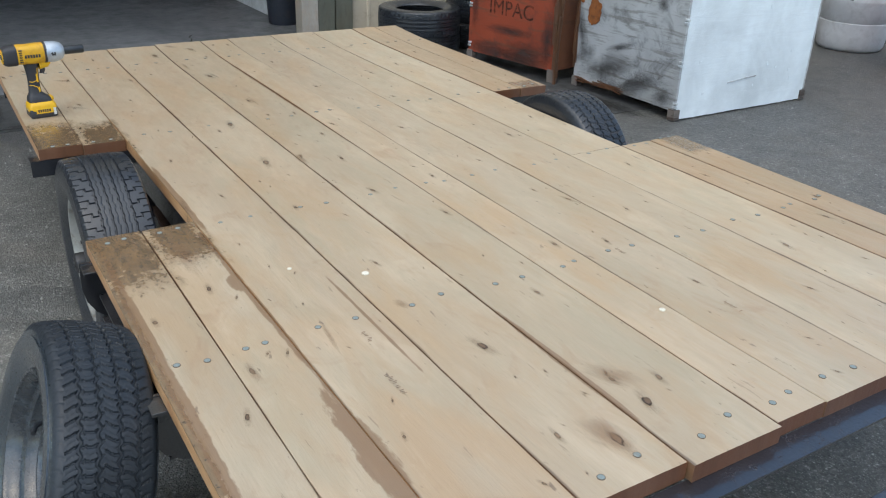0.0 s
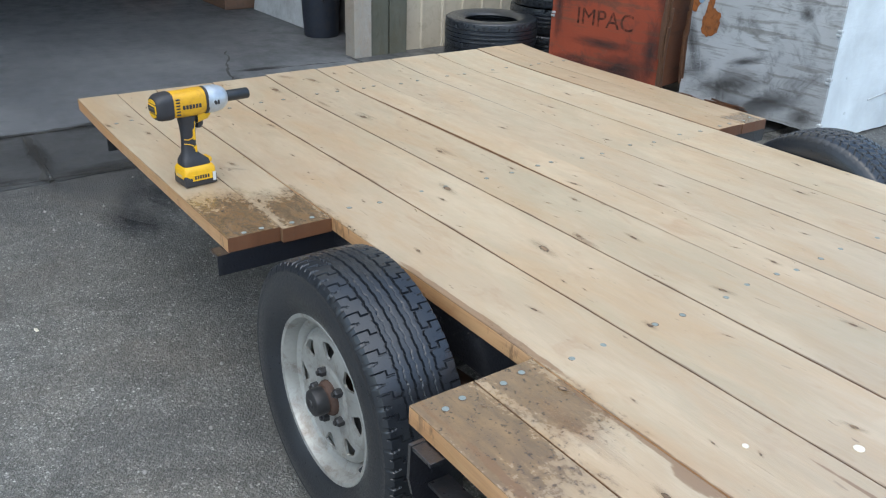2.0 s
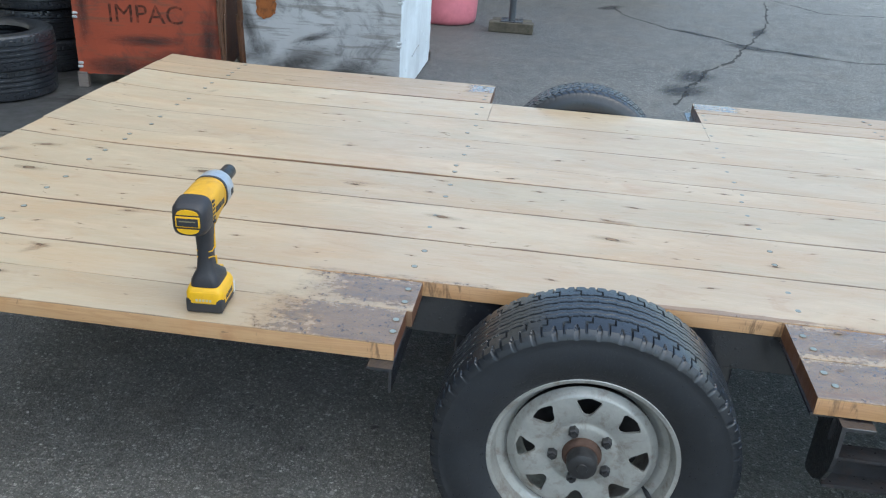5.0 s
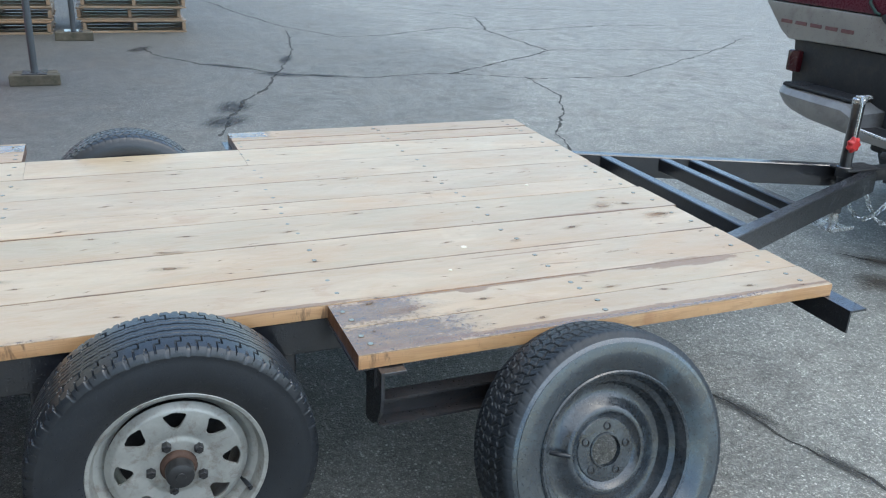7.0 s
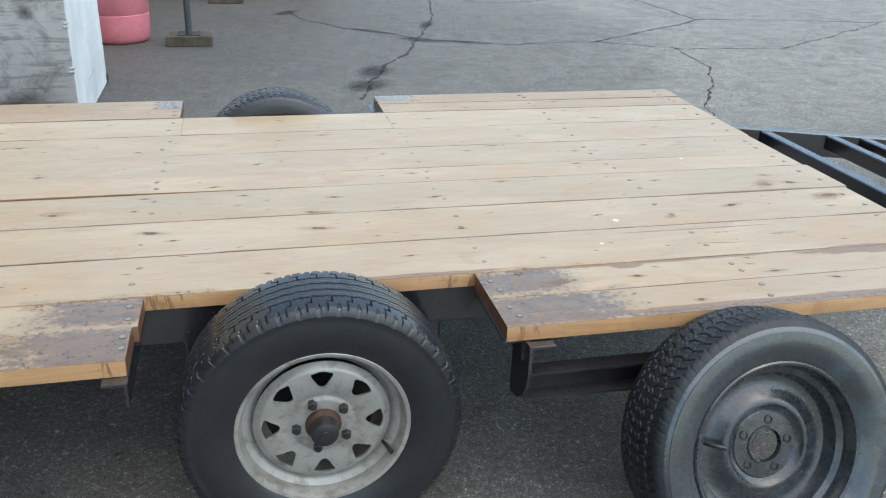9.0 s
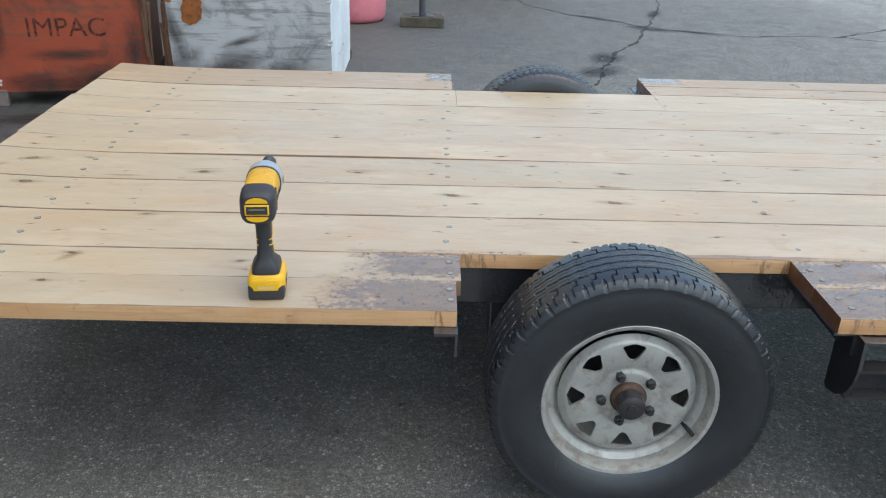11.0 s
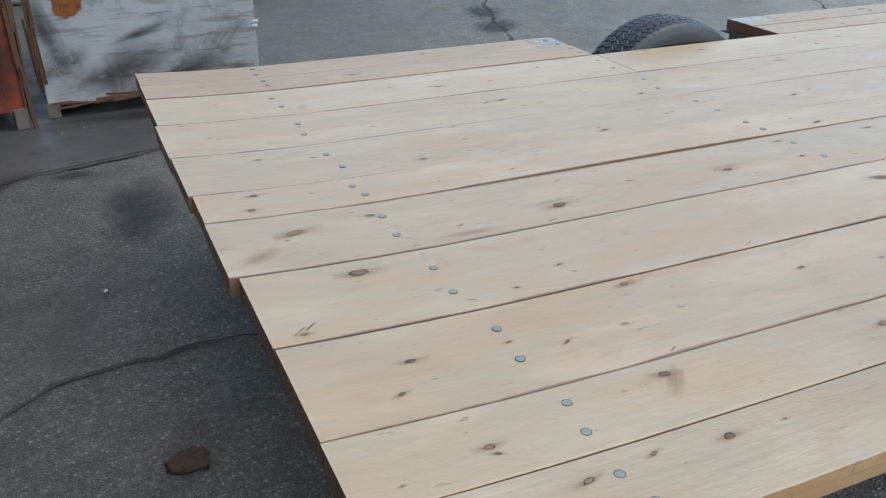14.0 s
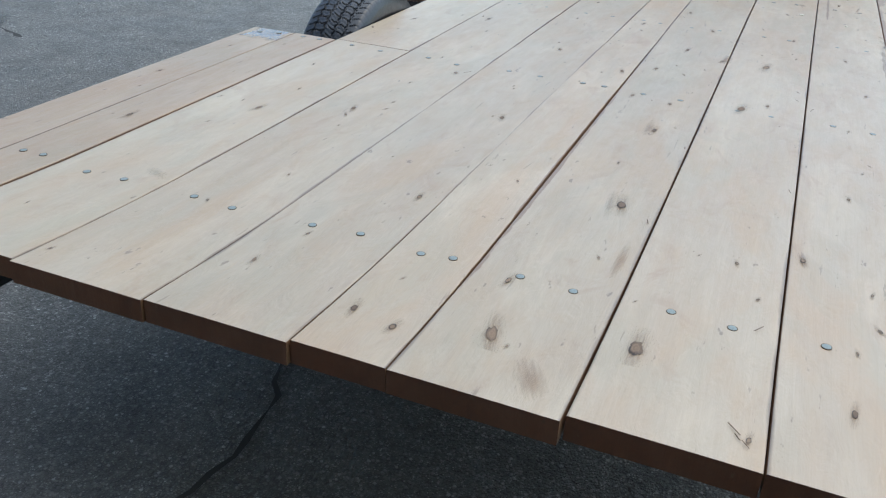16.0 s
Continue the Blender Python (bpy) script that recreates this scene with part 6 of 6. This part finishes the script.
clip_me = mesh_of("corner_clip", boxes(((0, 0, -0.011), (0.03, 0.02, 0.016), 0.004), ((0.004, 0, 0.011), (0.03, 0.02, 0.016), 0.004)), worn("pale_clip_metal", (0.6, 0.63, 0.64), 0.4, 0.4, amount=0.3))
for k in range(4):
    part("corner_clip", clip_me, None, wc, "small pale metal corner clip", at=Matrix.Translation((0.995, 0.004, 0.1 + k * 0.26)))
for k in range(3):
    part("corner_clip", clip_me, None, oc, "small pale metal corner clip", at=Matrix.Translation((0.012, 0.0, 0.14 + k * 0.3)))
rnd = random.Random(5)
for k in range(10):
    py, pz = rnd.uniform(0.1, 1.15), rnd.uniform(0.15, 0.85)
    part("chip", boxes(((1.0025, py, pz), (0.003, rnd.uniform(0.008, 0.018), rnd.uniform(0.012, 0.03)), 0.0014, Matrix.Rotation(rnd.uniform(-0.6, 0.6), 4, "X"))), CRATE_WHITE, wc, "raised chip in the pale paint")
bm = tube(bmesh.new(), [(1.003, 0.45, 0.20), (1.003, 0.6, 0.215), (1.003, 0.72, 0.22)], 0.004, 5)
part("scrape", bm, CRATE_SILVER, wc, "grey scrape")
bm = boxes(((0.8, 0.0, 0.935), (0.28, 0.012, 0.014), 0.003))
part("red_edge", bm, worn("red_edge_paint", (0.35, 0.05, 0.03), 0.7, amount=0.6), wc, "worn red top edge")

# ---- stacked old tyres by the wall ----
flat_tyre = tyre_bm(0.33, 0.205, 0.195, rib_tread, 240)
flat_me = mesh_of("old_tyre", flat_tyre, RUBBER, True)


def old_tyre(x, y, z, turn, tilt=0.0):
    ob = new("old_tire", flat_me)
    ob.matrix_world = Matrix.Translation((x, y, z)) @ Matrix.Rotation(tilt, 4, "X") @ Matrix.Rotation(turn, 4, "Z")
    return tagged(ob, "worn black tire lying flat in a stack by the wall", "tire", "stacked tires")


for k, (dx, dy) in enumerate(((0, 0), (0.03, -0.02))):
    old_tyre(-1.64 + dx, 3.22 + dy, 0.108 + k * 0.18, k * 1.1)
for k, (dx, dy) in enumerate(((0, 0), (-0.02, 0.02), (0.02, 0.0), (0.0, 0.03))):
    old_tyre(-1.76 + dx, 3.92 + dy, 0.108 + k * 0.2, k * 0.7)


# ---- barrels, posts and pallets beyond ----
def barrel(x, y, z, mat, label):
    b = thing("barrel", label, "barrel", pose(x, y, z), "barrels")
    bm = bmesh.new()
    lathe(bm, [(1e-5, 0.0), (0.25, 0.0), (0.272, 0.012), (0.285, 0.04), (0.292, 0.12), (0.294, 0.245), (0.288, 0.252), (0.294, 0.26), (0.298, 0.40), (0.306, 0.425), (0.306, 0.445), (0.298, 0.47), (0.298, 0.62), (0.306, 0.645), (0.298, 0.67), (0.292, 0.82), (0.27, 0.88), (0.2, 0.9), (1e-5, 0.9)], 64)
    part("drum", bm, mat, b, "", True)
    bm = bmesh.new()
    for a in (0.6, 2.4):
        cyl(bm, (0.17 * math.cos(a), 0.17 * math.sin(a), 0.895), (0.17 * math.cos(a), 0.17 * math.sin(a), 0.92), 0.035, 16)
    part("bung", bm, BLACK_TRIM, b, "dark screw bungs", True)
    bm = boxes(((0.1, -0.284, 0.5), (0.07, 0.012, 0.1), 0.002))
    part("sticker", bm, BLACK_TRIM, b, "small dark label")
    return b


PINK = worn("pink_plastic", (0.62, 0.20, 0.24), 0.45, amount=0.2, scale=4, dirt=(0.35, 0.06, 0.08))
GREY_DRUM = worn("pale_grey_plastic", (0.52, 0.53, 0.54), 0.45, amount=0.35, scale=4, dirt=(0.2, 0.19, 0.18))
barrel(0.60, 6.70, 0.0, PINK, "faded pink plastic barrel standing on the concrete")
barrel(-0.32, 6.98, 0.0, GREY_DRUM, "scuffed pale grey plastic barrel standing on the concrete")


FOOT_WOOD = worn("dirty_block_wood", (0.085, 0.075, 0.055), 0.85, 0.0, (0.03, 0.035, 0.02), 0.7, 9, 0.4, 0.5, 60)


def post(x, y):
    p = thing("steel_post", "dark steel post on rough wooden blocks", "post", pose(x, y, 0), "posts")
    bm = bmesh.new()
    cyl(bm, (0, 0, 0.09), (0, 0, 2.6), 0.03, 20)
    part("tube", bm, worn("grey_post_paint", (0.07, 0.08, 0.09), 0.45, 0.2), p, "", True)
    part("foot_block", boxes(((0, -0.05, 0.045), (0.40, 0.12, 0.09), 0.008)), FOOT_WOOD, p, "weathered wooden block")
    part("foot_block", boxes(((0, 0.08, 0.045), (0.36, 0.12, 0.09), 0.008)), FOOT_WOOD, p, "weathered wooden block")
    part("base_plate", boxes(((0, 0.01, 0.095), (0.2, 0.2, 0.01), 0.002)), FRAME_BLACK, p)


post(1.24, 6.44), post(1.55, 9.0)


def pallet(at):
    p = thing("pallet", "weathered grey-brown wooden pallet in a stack", "pallet", at, "stacked pallets")
    slat = mesh_of("slat", boxes(((0, 0, 0), (1.2, 0.095, 0.018), 0.002)), WOOD_PALLET)
    runner = mesh_of("runner", boxes(((0, 0, 0), (0.04, 1.0, 0.09), 0.003)), WOOD_PALLET)
    for k in range(7):
        part("slat", slat, None, p, at=Matrix.Translation((0, -0.45 + k * 0.15, 0.136)))
    for k in range(4):
        part("slat", slat, None, p, at=Matrix.Translation((0, -0.45 + k * 0.3, 0.009)))
    for x in (-0.57, 0.0, 0.57):
        part("runner", runner, None, p, at=Matrix.Translation((x, 0, 0.0725)))
    return p


first = pallet(pose(2.23, 10.0, 0.0, 0, 0, 1))
rnd = random.Random(8)
for cx, cy, n, z0 in ((2.23, 10.0, 6, 1), (0.75, 9.95, 7, 0), (-0.8, 10.1, 7, 0)):
    for k in range(z0, n):
        copy_thing(first, pose(cx + rnd.uniform(-0.05, 0.05), cy + rnd.uniform(-0.04, 0.04), k * 0.1462, 0, 0, rnd.uniform(-2.5, 2.5)))

# ---- workshop building ----
WALL_METAL = worn("cream_wall_sheet", (0.52, 0.45, 0.34), 0.5, 0.1, (0.2, 0.15, 0.1), 0.35, 4, 0.1)
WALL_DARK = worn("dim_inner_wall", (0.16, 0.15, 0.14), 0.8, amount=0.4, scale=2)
WX = -2.42


def ribbed_wall(name, y0, y1, z0, z1, label):
    bm = bmesh.new()
    ys, prof = y0, []
    while ys < y1:
        prof += [(ys, 0.0), (ys + 0.145, 0.0), (ys + 0.155, 0.012), (ys + 0.175, 0.012), (ys + 0.185, 0.0)]
        ys += 0.2
    a = [bm.verts.new((WX + d, y, z0)) for y, d in prof]
    b = [bm.verts.new((WX + d, y, z1)) for y, d in prof]
    for k in range(len(a) - 1):
        bm.faces.new((a[k], a[k + 1], b[k + 1], b[k]))
    box(bm, (WX - 0.08, (y0 + y1) / 2, (z0 + z1) / 2), (0.14, y1 - y0, z1 - z0))
    return tagged(part(name, bm, WALL_METAL), label, "wall", kind="structure")


# upper walls are unseen; raised to 6.8 m to shade the deck's rear
ribbed_wall("wall_north", 2.99, 13.0, 0.0, 6.8, "cream ribbed sheet-metal workshop wall")
for nm, y0, y1, z0, z1 in (("wall_header", -6.2, 2.5, 3.1, 6.8), ("wall_south", -9.0, -6.2, 0.0, 6.8)):
    tagged(part(nm, boxes(((WX - 0.08, (y0 + y1) / 2, (z0 + z1) / 2), (0.16, y1 - y0, z1 - z0))), WALL_METAL), "unseen cream sheet-metal workshop wall, raised to block sky", "wall", kind="structure")
# unseen back, far side and ceiling, added to keep sky light out of the room
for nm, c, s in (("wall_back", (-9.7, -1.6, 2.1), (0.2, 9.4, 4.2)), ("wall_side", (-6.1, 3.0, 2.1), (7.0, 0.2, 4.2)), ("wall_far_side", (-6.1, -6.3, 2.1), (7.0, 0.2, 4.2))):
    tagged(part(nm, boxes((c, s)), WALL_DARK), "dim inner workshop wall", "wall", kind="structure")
tagged(part("ceiling", boxes(((-6.1, -1.6, 4.28), (7.4, 9.8, 0.12))), WALL_DARK), "unseen dark workshop ceiling", "ceiling", kind="structure")
door = thing("door_post", "weathered timber door post at the workshop opening", "door post", kind="structure")
part("jamb", boxes(((WX + 0.0, 2.575, 1.55), (0.14, 0.15, 3.1), 0.006)), WOOD_GREY, door, "bare grey timber")
for k in range(2):
    part("jamb_board", boxes(((WX + 0.02, 2.735 + k * 0.165, 1.55), (0.06, 0.155, 3.1), 0.006)), WOOD_MOSSY, door, "dark peeling board")

bin_ = thing("trash_bin", "dark blue-grey plastic bin inside the doorway", "bin", pose(-3.22, 2.68, 0.008))
bm = bmesh.new()
lathe(bm, [(1e-5, 0), (0.135, 0), (0.142, 0.01), (0.175, 0.62), (0.19, 0.625), (0.19, 0.66), (0.18, 0.66), (0.173, 0.64), (0.14, 0.03), (1e-5, 0.03)], 48)
part("body", bm, worn("navy_bin_plastic", (0.025, 0.03, 0.042), 0.5), bin_, "", True)
bm = tube(bmesh.new(), [(0.15, -0.06, 0.30), (0.175, -0.05, 0.42), (0.178, 0.05, 0.42), (0.15, 0.06, 0.30)], 0.012, 8)
part("handle", bm, BLACK_TRIM, bin_, "", True)
sheet = thing("white_panel", "dirty white board leaning on the inner wall", "panel", pose(-4.02, 2.68, 0.01, -9, 0, 0))
part("board", boxes(((0, 0, 0.6), (1.1, 0.02, 1.2), 0.003)), worn("white_board", (0.55, 0.56, 0.56), 0.5, amount=0.3), sheet)
brown = thing("brown_cabinet", "scuffed brown wooden cabinet against the inner wall", "cabinet", pose(-4.98, 2.62, 0.01))
part("body", boxes(((0, 0, 0.75), (0.7, 0.42, 1.5), 0.01)), worn("brown_ply", (0.17, 0.095, 0.06), 0.7, amount=0.6), brown)
part("shelf_edge", boxes(((0, -0.215, 0.45), (0.6, 0.012, 0.03), 0.003)), RUST, brown)
lift = thing("wooden_box", "brown wooden box on the workshop floor", "box", pose(-5.75, 2.0, 0.01, 0, 0, 12))
part("body", boxes(((0, 0, 0.14), (0.6, 0.4, 0.26), 0.01)), worn("box_ply", (0.25, 0.13, 0.07), 0.7), lift)
part("lid", boxes(((0, 0, 0.28), (0.64, 0.44, 0.02), 0.004)), worn("box_lid_ply", (0.2, 0.1, 0.06), 0.7), lift)

# ---- bits on the ground ----
rock = bmesh.new()
bmesh.ops.create_icosphere(rock, subdivisions=2, radius=1.0)
for v in rock.verts:
    v.co = Vector((v.co.x * 0.05, v.co.y * 0.035, v.co.z * 0.018)) * (1 + 0.5 * noise.noise(v.co * 2))
ob = part("bark_chunk", rock, RUST, None, "", True)
ob.location = (-0.10, 1.03, 0.012)
tagged(ob, "rust-brown chunk of bark on the asphalt", "debris")
chip = bmesh.new()
box(chip, (0, 0, 0.008), (0.13, 0.035, 0.014), 0.004, jitter=0.004)
ob = part("wood_chip", chip, WOOD_ROT)
ob.matrix_world = pose(-0.53, 0.91, 0.006, 0, 0, -25)
tagged(ob, "brown splinter of wood on the asphalt", "debris")
for x, y, turn, ln in ((-0.82, 2.62, 35, 0.06), (-0.6, 2.95, -20, 0.02), (-0.2, 1.9, 70, 0.015), (0.55, -0.35, 10, 0.02), (2.1, -0.5, 50, 0.018), (1.55, -0.3, -35, 0.022)):
    scrap = bmesh.new()
    box(scrap, (0, 0, 0.004), (ln, 0.009, 0.006), 0.0015, jitter=0.001)
    ob = part("paper_scrap", scrap, PLUG)
    ob.matrix_world = pose(x, y, 0.0055 if x < 0 else 0.001, 0, 0, turn)
    tagged(ob, "small white scrap of litter on the ground", "litter", "scraps")
pebbles = bmesh.new()
rnd = random.Random(11)
for _ in range(300):
    x, y = rnd.uniform(-1.0, 5.5), rnd.choice((rnd.uniform(-1.6, 0.4), rnd.uniform(2.0, 6.5), rnd.uniform(-1.6, 6)))
    r = rnd.uniform(0.003, 0.008)
    bmesh.ops.create_icosphere(pebbles, subdivisions=1, radius=r, matrix=Matrix.Translation((x, y, r * 0.3)))
tagged(part("loose_stones", pebbles, worn("pale_stone", (0.3, 0.29, 0.27), 0.8)), "loose pale stones scattered on the asphalt", "gravel", kind="stuff")
